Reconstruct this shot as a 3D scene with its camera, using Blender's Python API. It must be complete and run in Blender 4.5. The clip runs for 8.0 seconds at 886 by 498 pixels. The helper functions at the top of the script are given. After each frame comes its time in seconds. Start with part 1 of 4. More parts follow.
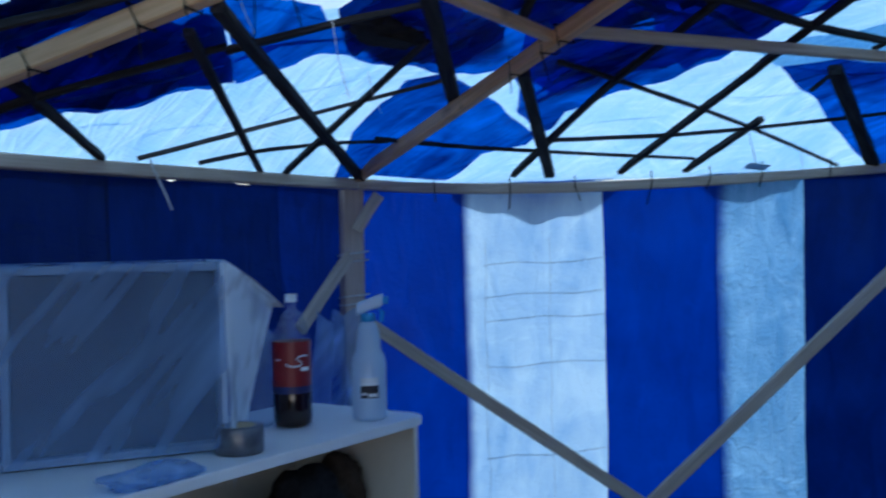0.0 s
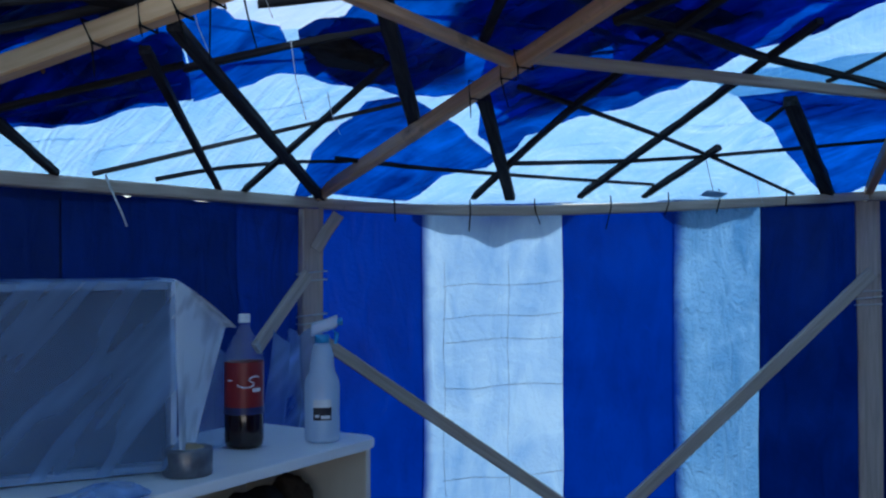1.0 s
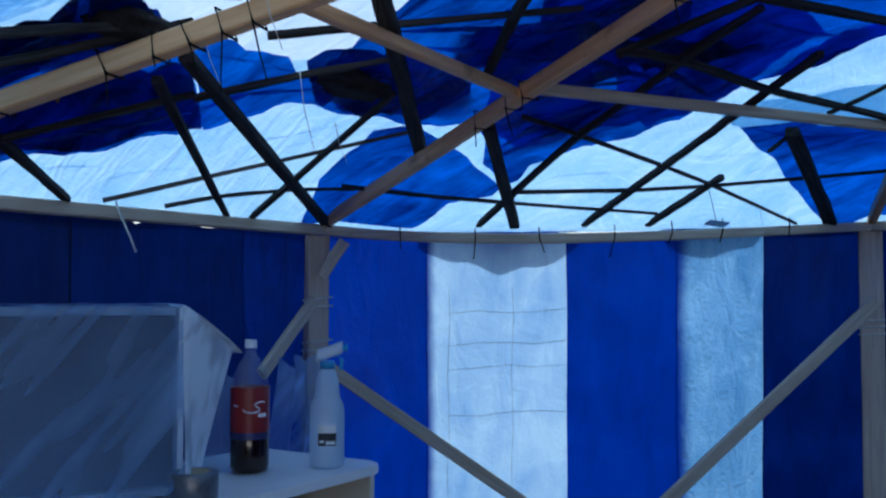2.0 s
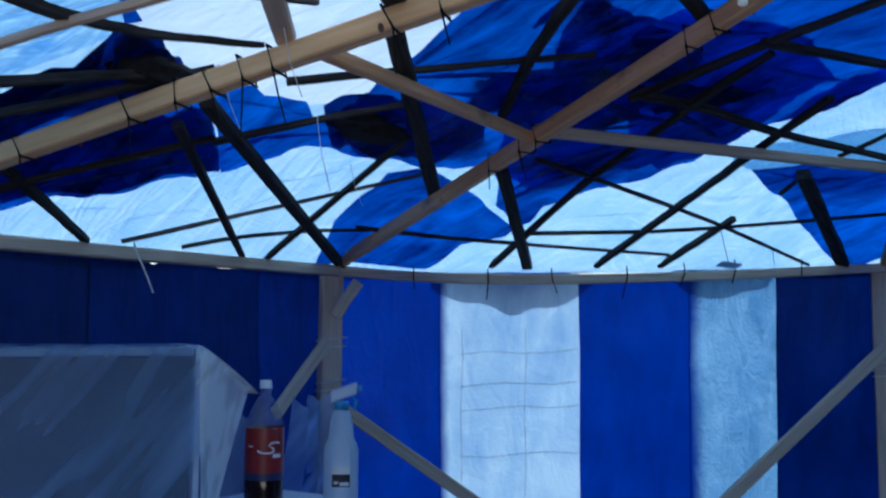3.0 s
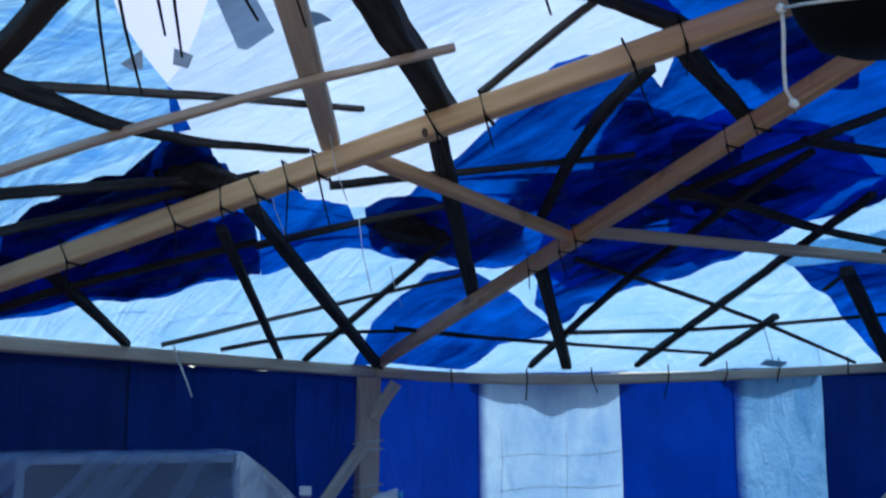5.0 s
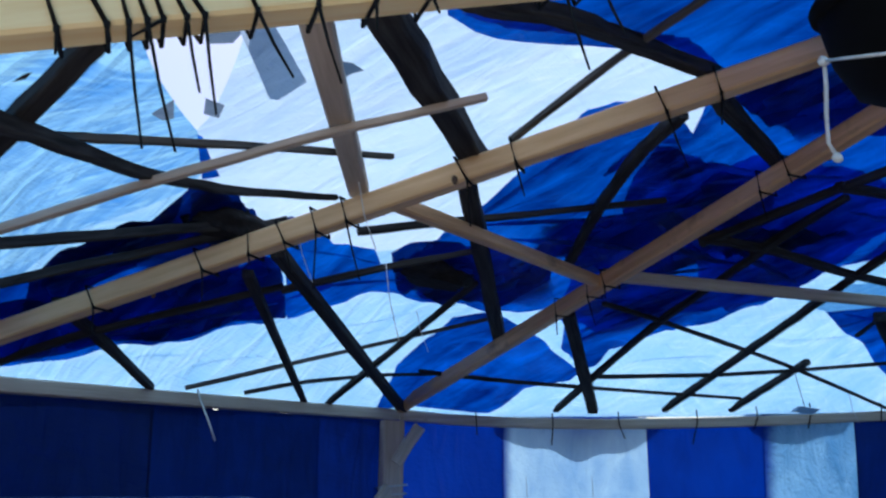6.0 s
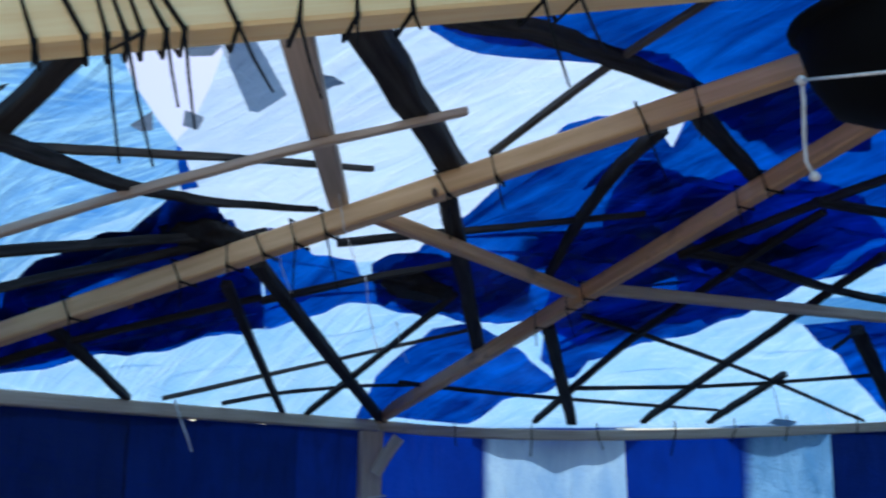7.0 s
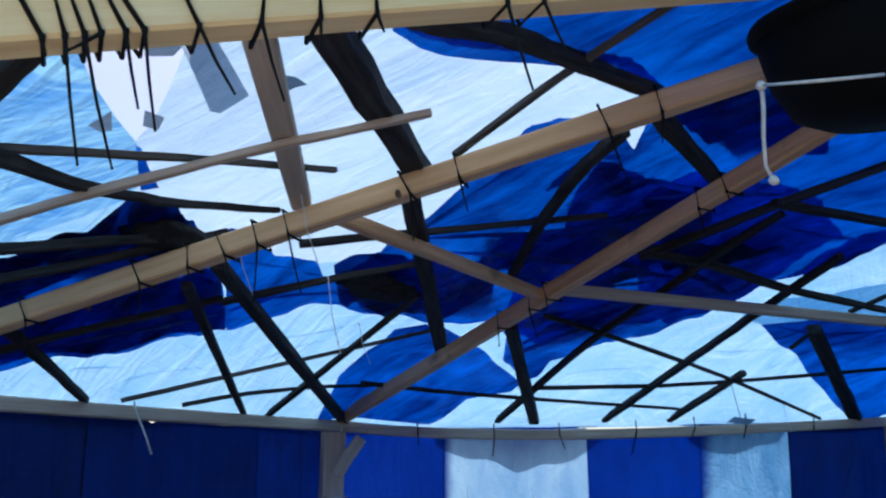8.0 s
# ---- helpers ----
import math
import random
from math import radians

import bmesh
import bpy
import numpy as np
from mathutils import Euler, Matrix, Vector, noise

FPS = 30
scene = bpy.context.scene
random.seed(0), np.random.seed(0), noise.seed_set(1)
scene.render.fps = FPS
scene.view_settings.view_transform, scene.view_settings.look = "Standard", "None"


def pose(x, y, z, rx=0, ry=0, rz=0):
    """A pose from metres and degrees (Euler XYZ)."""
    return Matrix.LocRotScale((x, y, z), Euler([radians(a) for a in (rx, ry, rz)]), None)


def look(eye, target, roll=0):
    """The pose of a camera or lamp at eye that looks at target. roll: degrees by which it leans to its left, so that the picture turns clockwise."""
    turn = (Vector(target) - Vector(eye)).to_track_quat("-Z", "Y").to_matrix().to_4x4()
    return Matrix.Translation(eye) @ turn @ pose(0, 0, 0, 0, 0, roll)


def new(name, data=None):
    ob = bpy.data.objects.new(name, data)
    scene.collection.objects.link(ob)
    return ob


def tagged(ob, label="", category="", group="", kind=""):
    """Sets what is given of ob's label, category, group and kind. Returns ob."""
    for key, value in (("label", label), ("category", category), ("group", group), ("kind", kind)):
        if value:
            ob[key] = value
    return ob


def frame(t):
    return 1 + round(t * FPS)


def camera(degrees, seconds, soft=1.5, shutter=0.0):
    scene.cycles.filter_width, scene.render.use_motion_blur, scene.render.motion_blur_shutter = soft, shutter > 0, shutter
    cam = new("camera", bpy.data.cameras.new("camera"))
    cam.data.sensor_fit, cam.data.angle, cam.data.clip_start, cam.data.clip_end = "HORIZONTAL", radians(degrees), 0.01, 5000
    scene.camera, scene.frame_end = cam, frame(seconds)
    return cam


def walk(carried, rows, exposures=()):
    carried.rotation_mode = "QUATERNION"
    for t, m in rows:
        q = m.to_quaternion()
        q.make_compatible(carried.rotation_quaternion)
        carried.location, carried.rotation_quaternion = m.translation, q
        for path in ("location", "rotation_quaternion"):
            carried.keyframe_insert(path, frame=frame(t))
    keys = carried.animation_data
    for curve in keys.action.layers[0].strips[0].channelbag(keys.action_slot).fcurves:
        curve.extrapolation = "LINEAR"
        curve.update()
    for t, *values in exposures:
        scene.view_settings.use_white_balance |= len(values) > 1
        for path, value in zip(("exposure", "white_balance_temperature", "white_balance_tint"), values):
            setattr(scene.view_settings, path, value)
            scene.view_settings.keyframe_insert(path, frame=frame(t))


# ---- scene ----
LENS = 49.5
cam = camera(LENS, 8.0, soft=2.2, shutter=0.9)


def aim(t, x, y, z, pitch, yaw, roll):
    """A row of the walk: place, degrees above the horizon, degrees to the right of +y, lean."""
    a, b = radians(yaw), radians(pitch)
    way = Vector((math.sin(a) * math.cos(b), math.cos(a) * math.cos(b), math.sin(b)))
    eye = Vector((x, y, z))
    return t, look(eye, eye + way, roll)


PATH = [
    aim(0, 0.029, 0.018, 1.437, -0.04, 2.76, -1.26),
    aim(0.5, 0.052, 0.008, 1.446, 0.42, 4.63, -0.83),
    aim(1, 0.053, 0.016, 1.451, 0.93, 4.77, -0.19),
    aim(2.5, 0.049, -0.026, 1.452, 3.63, 4.28, 0.28),
    aim(3, 0.043, -0.031, 1.457, 4.85, 3.79, 0.32),
    aim(3.5, 0.039, -0.034, 1.458, 6.17, 3.36, 0.28),
    aim(4, 0.034, -0.038, 1.459, 7.59, 2.86, 0.22),
    aim(4.5, 0.026, -0.031, 1.460, 9.17, 2.40, 0.02),
    aim(6, 0.005, 0.000, 1.495, 12.68, 0.68, 0.62),
    aim(6.5, 0.000, 0.000, 1.500, 13.14, 0.00, 0.85),
    aim(7, 0.006, 0.000, 1.503, 13.18, 1.87, 0.75),
    aim(7.5, 0.006, 0.002, 1.507, 13.03, 4.76, 0.27),
    aim(8, 0.005, 0.001, 1.508, 13.12, 4.16, 0.30),
]
walk(cam, PATH, exposures=[(0, -0.18, 5780, 15), (1, -0.28, 5780, 15), (4.5, -0.25, 5870, 15), (6, -0.2, 6030, 15), (8, -0.23, 6080, 15)])

# ---- light ----
world = bpy.data.worlds.new("sky")
scene.world = world
world.use_nodes = True
sky = world.node_tree.nodes.new("ShaderNodeTexSky")
sky.sky_type = "NISHITA"
sky.sun_disc = False
SUN_UP, SUN_AROUND = 48, 352      # degrees above the horizon; degrees clockwise from +y
sky.sun_elevation, sky.sun_rotation = radians(SUN_UP), radians(SUN_AROUND)
back = world.node_tree.nodes["Background"]
back.inputs["Strength"].default_value = 0.15
world.node_tree.links.new(sky.outputs["Color"], back.inputs["Color"])
lamp = bpy.data.lights.new("sun", "SUN")
lamp.energy, lamp.angle, lamp.color = 4.7, radians(1.0), (1.0, 0.97, 0.93)
sun = new("sun", lamp)
a, b = radians(SUN_AROUND), radians(SUN_UP)
sun_way = Vector((math.sin(a) * math.cos(b), math.cos(a) * math.cos(b), math.sin(b)))
sun.matrix_world = look(sun_way * 20, (0, 0, 0))
# warm fill added inside the open doorway at the camera's back, aimed up at the rafters
door_light = bpy.data.lights.new("doorway_fill", "AREA")
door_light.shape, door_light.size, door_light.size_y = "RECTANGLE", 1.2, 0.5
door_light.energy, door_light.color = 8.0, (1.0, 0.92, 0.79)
doorway = new("doorway_fill", door_light)
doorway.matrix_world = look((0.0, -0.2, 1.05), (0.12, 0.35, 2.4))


# ---- materials ----
def nodes(name):
    m = bpy.data.materials.new(name)
    m.use_nodes = True
    n, l = m.node_tree.nodes, m.node_tree.links
    n.clear()
    return m, n, l, n.new("ShaderNodeOutputMaterial")


def ramp(n, l, fac, *stops):
    r = n.new("ShaderNodeValToRGB")
    while len(r.color_ramp.elements) < len(stops):
        r.color_ramp.elements.new(0.5)
    for e, (at, c) in zip(r.color_ramp.elements, stops):
        e.position, e.color = at, (*c, 1)
    l.new(fac, r.inputs["Fac"])
    return r.outputs["Color"]


def grain(n, l, scale, stretch=(1, 1, 1), detail=6.0, rough=0.6, turn=(0, 0, 0), warp=0.0):
    co = n.new("ShaderNodeTexCoord")
    mr = n.new("ShaderNodeMapping")
    mr.inputs["Rotation"].default_value = turn
    l.new(co.outputs["Object"], mr.inputs["Vector"])
    mp = n.new("ShaderNodeMapping")
    mp.inputs["Scale"].default_value = stretch
    l.new(mr.outputs["Vector"], mp.inputs["Vector"])
    t = n.new("ShaderNodeTexNoise")
    t.inputs["Scale"].default_value, t.inputs["Detail"].default_value, t.inputs["Roughness"].default_value = scale, detail, rough
    t.inputs["Distortion"].default_value = warp
    l.new(mp.outputs["Vector"], t.inputs["Vector"])
    return t.outputs["Fac"]


def bump(n, l, height, strength, dist=0.01):
    b = n.new("ShaderNodeBump")
    b.inputs["Strength"].default_value, b.inputs["Distance"].default_value = strength, dist
    l.new(height, b.inputs["Height"])
    return b.outputs["Normal"]


def add(n, l, p, q, kind="ADD"):
    m = n.new("ShaderNodeMath")
    m.operation = kind
    for i, v in enumerate((p, q)):
        if isinstance(v, (int, float)):
            m.inputs[i].default_value = v
        else:
            l.new(v, m.inputs[i])
    return m.outputs[0]


def tarp(name, low, high, through_low, through_high, pass_share=0.6, gloss=0.06, crinkle=0.5, streak=0.25, spread=(0.25, 0.7), weave=0.2, fade=None):
    """Woven plastic sheet: reflects a little, lets daylight through in its own colour, crinkled."""
    m, n, l, out = nodes(name)
    cloud = grain(n, l, 3.0, warp=0.6)
    fold = grain(n, l, 4.5, (1, 3.5, 1), warp=0.9, turn=(0, 0, 0.7), detail=2.5)
    fine = grain(n, l, 70.0, (1, 0.12, 1), detail=3.0, turn=(0.3, 0.2, 0.5))
    # fine curved scuff marks: long thin grain on a warped grid, kept to patches
    cw, bend = n.new("ShaderNodeTexCoord"), n.new("ShaderNodeTexNoise")
    bend.inputs["Scale"].default_value, bend.inputs["Detail"].default_value = 2.2, 1.0
    l.new(cw.outputs["Object"], bend.inputs["Vector"])
    far, moved, turned = n.new("ShaderNodeVectorMath"), n.new("ShaderNodeVectorMath"), n.new("ShaderNodeMapping")
    far.operation, moved.operation = "SCALE", "ADD"
    far.inputs["Scale"].default_value = 0.55
    l.new(bend.outputs["Color"], far.inputs[0])
    l.new(far.outputs[0], moved.inputs[0])
    l.new(cw.outputs["Object"], moved.inputs[1])
    turned.inputs["Scale"].default_value = (9.0, 75.0, 9.0)
    l.new(moved.outputs[0], turned.inputs["Vector"])
    hair = n.new("ShaderNodeTexNoise")
    hair.inputs["Scale"].default_value, hair.inputs["Detail"].default_value = 1.0, 2.0
    l.new(turned.outputs[0], hair.inputs["Vector"])
    patchy = add(n, l, grain(n, l, 7.0, detail=3.0, warp=0.5), 2.0, "POWER")
    line = add(n, l, add(n, l, add(n, l, hair.outputs["Fac"], 1.35, "MULTIPLY"), 7.0, "POWER"), add(n, l, patchy, streak * 9, "MULTIPLY"), "MULTIPLY")
    # cloud and fold noise also drive the colour, painting soft shading across folds
    mix = add(n, l, add(n, l, add(n, l, cloud, 0.55, "MULTIPLY"), add(n, l, fold, 0.45, "MULTIPLY")), add(n, l, add(n, l, fine, weave, "MULTIPLY"), -weave / 2))
    mix = add(n, l, mix, line)
    nor = bump(n, l, add(n, l, fold, add(n, l, fine, 0.3, "MULTIPLY")), crinkle, 0.03)
    face, lit = ramp(n, l, mix, (spread[0], low), (spread[1], high)), ramp(n, l, mix, (spread[0], through_low), (spread[1], through_high))
    if fade:
        # painted fold shade, one colour running into the next: start place, direction, length, the two colours
        start, way, length, c_face, c_lit = fade
        rel, along, soft = n.new("ShaderNodeVectorMath"), n.new("ShaderNodeVectorMath"), n.new("ShaderNodeMapRange")
        rel.operation, along.operation, soft.interpolation_type = "SUBTRACT", "DOT_PRODUCT", "SMOOTHSTEP"
        l.new(cw.outputs["Object"], rel.inputs[0])
        rel.inputs[1].default_value, along.inputs[1].default_value = start, way
        l.new(rel.outputs[0], along.inputs[0])
        l.new(add(n, l, along.outputs["Value"], add(n, l, add(n, l, cloud, -0.5), length * 0.7, "MULTIPLY")), soft.inputs["Value"])
        soft.inputs["From Max"].default_value = length
        blended = []
        for near, full in ((c_face, face), (c_lit, lit)):
            k = n.new("ShaderNodeMixRGB")
            l.new(soft.outputs[0], k.inputs[0])
            k.inputs[1].default_value = (*near, 1)
            l.new(full, k.inputs[2])
            blended.append(k.outputs[0])
        face, lit = blended
    d = n.new("ShaderNodeBsdfDiffuse")
    l.new(face, d.inputs["Color"])
    l.new(nor, d.inputs["Normal"])
    tr = n.new("ShaderNodeBsdfTranslucent")
    l.new(lit, tr.inputs["Color"])
    l.new(nor, tr.inputs["Normal"])
    mx = n.new("ShaderNodeMixShader")
    mx.inputs[0].default_value = pass_share
    l.new(d.outputs[0], mx.inputs[1])
    l.new(tr.outputs[0], mx.inputs[2])
    g = n.new("ShaderNodeBsdfGlossy")
    g.inputs["Roughness"].default_value = 0.32
    l.new(nor, g.inputs["Normal"])
    mg = n.new("ShaderNodeMixShader")
    mg.inputs[0].default_value = gloss
    l.new(mx.outputs[0], mg.inputs[1])
    l.new(g.outputs[0], mg.inputs[2])
    l.new(mg.outputs[0], out.inputs["Surface"])
    return m


def solid(name, low, high, rough=0.6, scale=20.0, stretch=(1, 1, 1), relief=0.2, metal=0.0, spots=None, warp=0.3):
    m, n, l, out = nodes(name)
    p = n.new("ShaderNodeBsdfPrincipled")
    g = grain(n, l, scale, stretch, warp=warp)
    col = ramp(n, l, g, (0.3, low), (0.7, high))
    if spots:
        s = grain(n, l, spots[0], (1, 1, 1), detail=4.0)
        mask = ramp(n, l, s, (spots[1], (0, 0, 0)), (spots[1] + 0.12, (1, 1, 1)))
        k = n.new("ShaderNodeMixRGB")
        l.new(mask, k.inputs[0])
        l.new(col, k.inputs[1])
        k.inputs[2].default_value = (*spots[2], 1)
        col = k.outputs[0]
    l.new(col, p.inputs["Base Color"])
    p.inputs["Roughness"].default_value, p.inputs["Metallic"].default_value = rough, metal
    if rough > 0.7:
        p.inputs["Specular IOR Level"].default_value = 0.2
    l.new(bump(n, l, g, relief, 0.004), p.inputs["Normal"])
    l.new(p.outputs[0], out.inputs["Surface"])
    return m


def clear(name, tint, share, rough=0.25, haze=(0.7, 0.75, 0.8)):
    """Thin clear or milky plastic film: part see-through, part milky."""
    m, n, l, out = nodes(name)
    t = n.new("ShaderNodeBsdfTransparent")
    t.inputs["Color"].default_value = (*tint, 1)
    p = n.new("ShaderNodeBsdfPrincipled")
    p.inputs["Base Color"].default_value = (*haze, 1)
    p.inputs["Roughness"].default_value = rough
    w = grain(n, l, 9.0, (1.8, 1.8, 0.22), warp=0.3, turn=(0, -0.7, 0), detail=1.5)
    l.new(bump(n, l, w, 0.4, 0.02), p.inputs["Normal"])
    tl = n.new("ShaderNodeBsdfTranslucent")
    tl.inputs["Color"].default_value = (*haze, 1)
    half = n.new("ShaderNodeMixShader")
    half.inputs[0].default_value = 0.35
    l.new(p.outputs[0], half.inputs[1])
    l.new(tl.outputs[0], half.inputs[2])
    mx = n.new("ShaderNodeMixShader")
    l.new(add(n, l, share * 0.5, add(n, l, add(n, l, w, 3.0, "POWER"), share * 3.6, "MULTIPLY")), mx.inputs[0])
    l.new(t.outputs[0], mx.inputs[1])
    l.new(half.outputs[0], mx.inputs[2])
    l.new(mx.outputs[0], out.inputs["Surface"])
    return m


SKY_TARP = tarp("sky_blue_tarp", (0.15, 0.38, 0.62), (0.4, 0.65, 0.85), (0.035, 0.27, 0.73), (0.33, 0.69, 0.94), 0.7, streak=0.36, spread=(0.3, 0.72), crinkle=0.8)
SOFT_TARP = tarp("pale_sky_tarp", (0.25, 0.5, 0.7), (0.45, 0.68, 0.85), (0.15, 0.47, 0.82), (0.46, 0.76, 0.96), 0.7, streak=0.14, spread=(0.2, 0.72), crinkle=0.8, weave=0.12)
WHITE_TARP = tarp("white_tarp", (0.6, 0.68, 0.76), (0.75, 0.8, 0.85), (0.42, 0.68, 0.95), (0.7, 0.89, 1.0), 0.71, streak=0.06, weave=0.05)
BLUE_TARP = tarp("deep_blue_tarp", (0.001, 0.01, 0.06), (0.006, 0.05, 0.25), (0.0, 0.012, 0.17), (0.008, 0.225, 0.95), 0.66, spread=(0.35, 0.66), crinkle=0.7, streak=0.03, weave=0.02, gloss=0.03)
# deep blue tarp again, with the shade of folds and doubled layers in its colour
FOLD_SHADE_TARP = tarp("fold_shade_tarp", (0.0, 0.005, 0.04), (0.003, 0.02, 0.14), (0.0, 0.005, 0.06), (0.002, 0.055, 0.38), 0.6, spread=(0.36, 0.66), crinkle=0.7, streak=0.02, weave=0.02, gloss=0.03)
WALL_BLUE = tarp("blue_wall_tarp", (0.002, 0.016, 0.15), (0.004, 0.028, 0.24), (0.001, 0.02, 0.24), (0.002, 0.04, 0.39), 0.55, crinkle=0.3, streak=0.03, spread=(0.3, 0.68), weave=0.03, gloss=0.02)
WALL_NAVY = tarp("navy_wall_tarp", (0.0, 0.004, 0.04), (0.002, 0.011, 0.09), (0.0, 0.004, 0.055), (0.001, 0.013, 0.13), 0.5, crinkle=0.3, streak=0.03, spread=(0.3, 0.65), weave=0.03, gloss=0.018)
LUMBER = solid("pine_lumber", (0.56, 0.3, 0.13), (0.84, 0.5, 0.26), 0.62, 6, (11, 11, 0.7), 0.25, spots=(6.0, 0.57, (0.2, 0.11, 0.06)))
# pine brightened and yellowed: the doorway's light on one rafter is in the colour
LIT_PINE = solid("door_lit_pine", (0.86, 0.58, 0.25), (0.97, 0.76, 0.4), 0.6, 6, (11, 11, 0.7), 0.2, spots=(5.0, 0.64, (0.4, 0.28, 0.17)))
PALE_PINE = solid("pale_pine", (0.66, 0.37, 0.16), (0.86, 0.56, 0.29), 0.6, 6, (11, 11, 0.7), 0.2, spots=(5.0, 0.66, (0.4, 0.26, 0.17)))
GREY_WOOD = solid("weathered_wood", (0.44, 0.34, 0.26), (0.64, 0.52, 0.41), 0.75, 6, (12, 12, 0.7), 0.35, spots=(6.0, 0.64, (0.15, 0.1, 0.075)))
POST_WOOD = solid("greyed_pine", (0.46, 0.34, 0.27), (0.68, 0.52, 0.42), 0.7, 6, (12, 12, 0.7), 0.3, spots=(6.0, 0.62, (0.16, 0.1, 0.07)))
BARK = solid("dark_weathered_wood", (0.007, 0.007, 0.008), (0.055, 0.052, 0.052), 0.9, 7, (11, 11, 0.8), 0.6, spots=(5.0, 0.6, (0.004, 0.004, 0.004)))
CORD_BLACK = solid("black_plastic_tie", (0.003, 0.003, 0.003), (0.008, 0.008, 0.008), 0.75, 60)
CORD_WHITE = solid("white_cord", (0.55, 0.55, 0.53), (0.75, 0.75, 0.72), 0.7, 90)
KNOT = solid("dark_knot", (0.05, 0.025, 0.012), (0.1, 0.05, 0.025), 0.7, 60)
SOIL = solid("trodden_soil", (0.05, 0.042, 0.032), (0.12, 0.1, 0.075), 0.95, 6, (1, 1, 1), 0.6)
CREAM = solid("cream_laminate", (0.7, 0.64, 0.54), (0.78, 0.72, 0.61), 0.45, 8, (1, 1, 1), 0.05)
TOP_WHITE = solid("white_laminate", (0.78, 0.8, 0.82), (0.84, 0.85, 0.86), 0.28, 6, (1, 1, 1), 0.04)
BLACK = solid("black_rubber", (0.0015, 0.0015, 0.0015), (0.003, 0.003, 0.003), 0.95, 12, (1, 1, 1), 0.2)
# white film tinted blue for the tarp light around it
FILM = clear("milky_plastic_film", (0.85, 0.92, 1.0), 0.4, 0.35, (0.27, 0.45, 0.76))
# lighter, denser copy of the film, with the backlight put into its colour
FLARE = clear("backlit_milky_film", (0.9, 0.95, 1.0), 1.0, 0.35, (0.85, 0.92, 0.98))
HANGING = clear("creased_clear_film", (0.85, 0.93, 1.0), 0.5, 0.35, (0.4, 0.6, 0.92))
PET_DULL = clear("scuffed_bottle_plastic", (0.92, 0.96, 1.0), 0.24, 0.15, (0.5, 0.66, 0.9))
DIM_CASE = solid("dimmed_white_case", (0.24, 0.29, 0.36), (0.32, 0.37, 0.44), 0.45, 8, (1, 1, 1), 0.05)
PET = clear("clear_bottle_plastic", (0.94, 0.97, 1.0), 0.1, 0.08, (0.75, 0.82, 0.9))
MILKY = tarp("milky_bottle_plastic", (0.6, 0.7, 0.8), (0.66, 0.76, 0.85), (0.6, 0.76, 0.92), (0.66, 0.8, 0.95), 0.5, crinkle=0.02, streak=0.0, weave=0.0)
COLA = solid("dark_cola", (0.01, 0.004, 0.003), (0.02, 0.008, 0.005), 0.12, 5, (1, 1, 1), 0.0)
RED = solid("red_label", (0.2, 0.01, 0.011), (0.26, 0.015, 0.016), 0.4, 8, (1, 1, 1), 0.03)
NAVY = solid("navy_label", (0.015, 0.02, 0.09), (0.02, 0.03, 0.12), 0.4, 8, (1, 1, 1), 0.03)
PAPER = solid("white_label", (0.72, 0.74, 0.76), (0.8, 0.81, 0.83), 0.5, 8, (1, 1, 1), 0.03)
INK = solid("black_ink", (0.01, 0.01, 0.02), (0.02, 0.02, 0.03), 0.5, 8, (1, 1, 1), 0.03)
AQUA = solid("aqua_plastic", (0.03, 0.28, 0.6), (0.05, 0.34, 0.68), 0.35, 8, (1, 1, 1), 0.03)
CAP = solid("white_cap", (0.7, 0.72, 0.75), (0.8, 0.81, 0.83), 0.35, 8, (1, 1, 1), 0.03)
GREEN = solid("green_print", (0.1, 0.35, 0.12), (0.14, 0.42, 0.16), 0.5, 8, (1, 1, 1), 0.03)
TAPE = solid("silver_duct_tape", (0.1, 0.105, 0.12), (0.2, 0.21, 0.23), 0.33, 30, (1, 1, 1), 0.08, metal=0.6)
CARD = solid("card_core", (0.4, 0.32, 0.22), (0.5, 0.4, 0.28), 0.8, 30)
DARK_CLOTH = solid("black_wool", (0.008, 0.008, 0.01), (0.025, 0.024, 0.026), 0.95, 60, (1, 1, 1), 0.9)
BROWN_FUR = solid("brown_fleece", (0.03, 0.02, 0.014), (0.07, 0.045, 0.03), 0.95, 60, (1, 1, 1), 0.9)
GREY_CLOTH = solid("grey_cotton", (0.2, 0.22, 0.26), (0.32, 0.34, 0.38), 0.9, 30, (1, 1, 1), 0.6)
DIM_INTERIOR = solid("dim_interior_panel", (0.016, 0.03, 0.055), (0.028, 0.045, 0.08), 0.4, 4, (1, 1, 1), 0.05)
DARK_PATCH = tarp("dark_grey_patch_tape", (0.06, 0.08, 0.1), (0.1, 0.13, 0.16), (0.1, 0.15, 0.2), (0.16, 0.22, 0.3), 0.6)
SILVER = tarp("grey_patch_tape", (0.2, 0.25, 0.32), (0.3, 0.36, 0.44), (0.32, 0.42, 0.52), (0.45, 0.56, 0.68), 0.7)


# ---- shapes ----
def part(name, bm, material, parent=None, label="", smooth=False):
    me = bpy.data.meshes.new(name)
    bmesh.ops.recalc_face_normals(bm, faces=bm.faces)
    bm.to_mesh(me)
    bm.free()
    me.materials.append(material)
    if smooth:
        for f in me.polygons:
            f.use_smooth = True
    ob = new(name, me)
    if parent:
        ob.parent = parent
    if label:
        ob["label"] = label
    return ob


def thing(name, at, label, category, group="", kind=""):
    e = new(name)
    e.empty_display_size = 0.05
    e.location = at
    return tagged(e, label, category, group, kind)


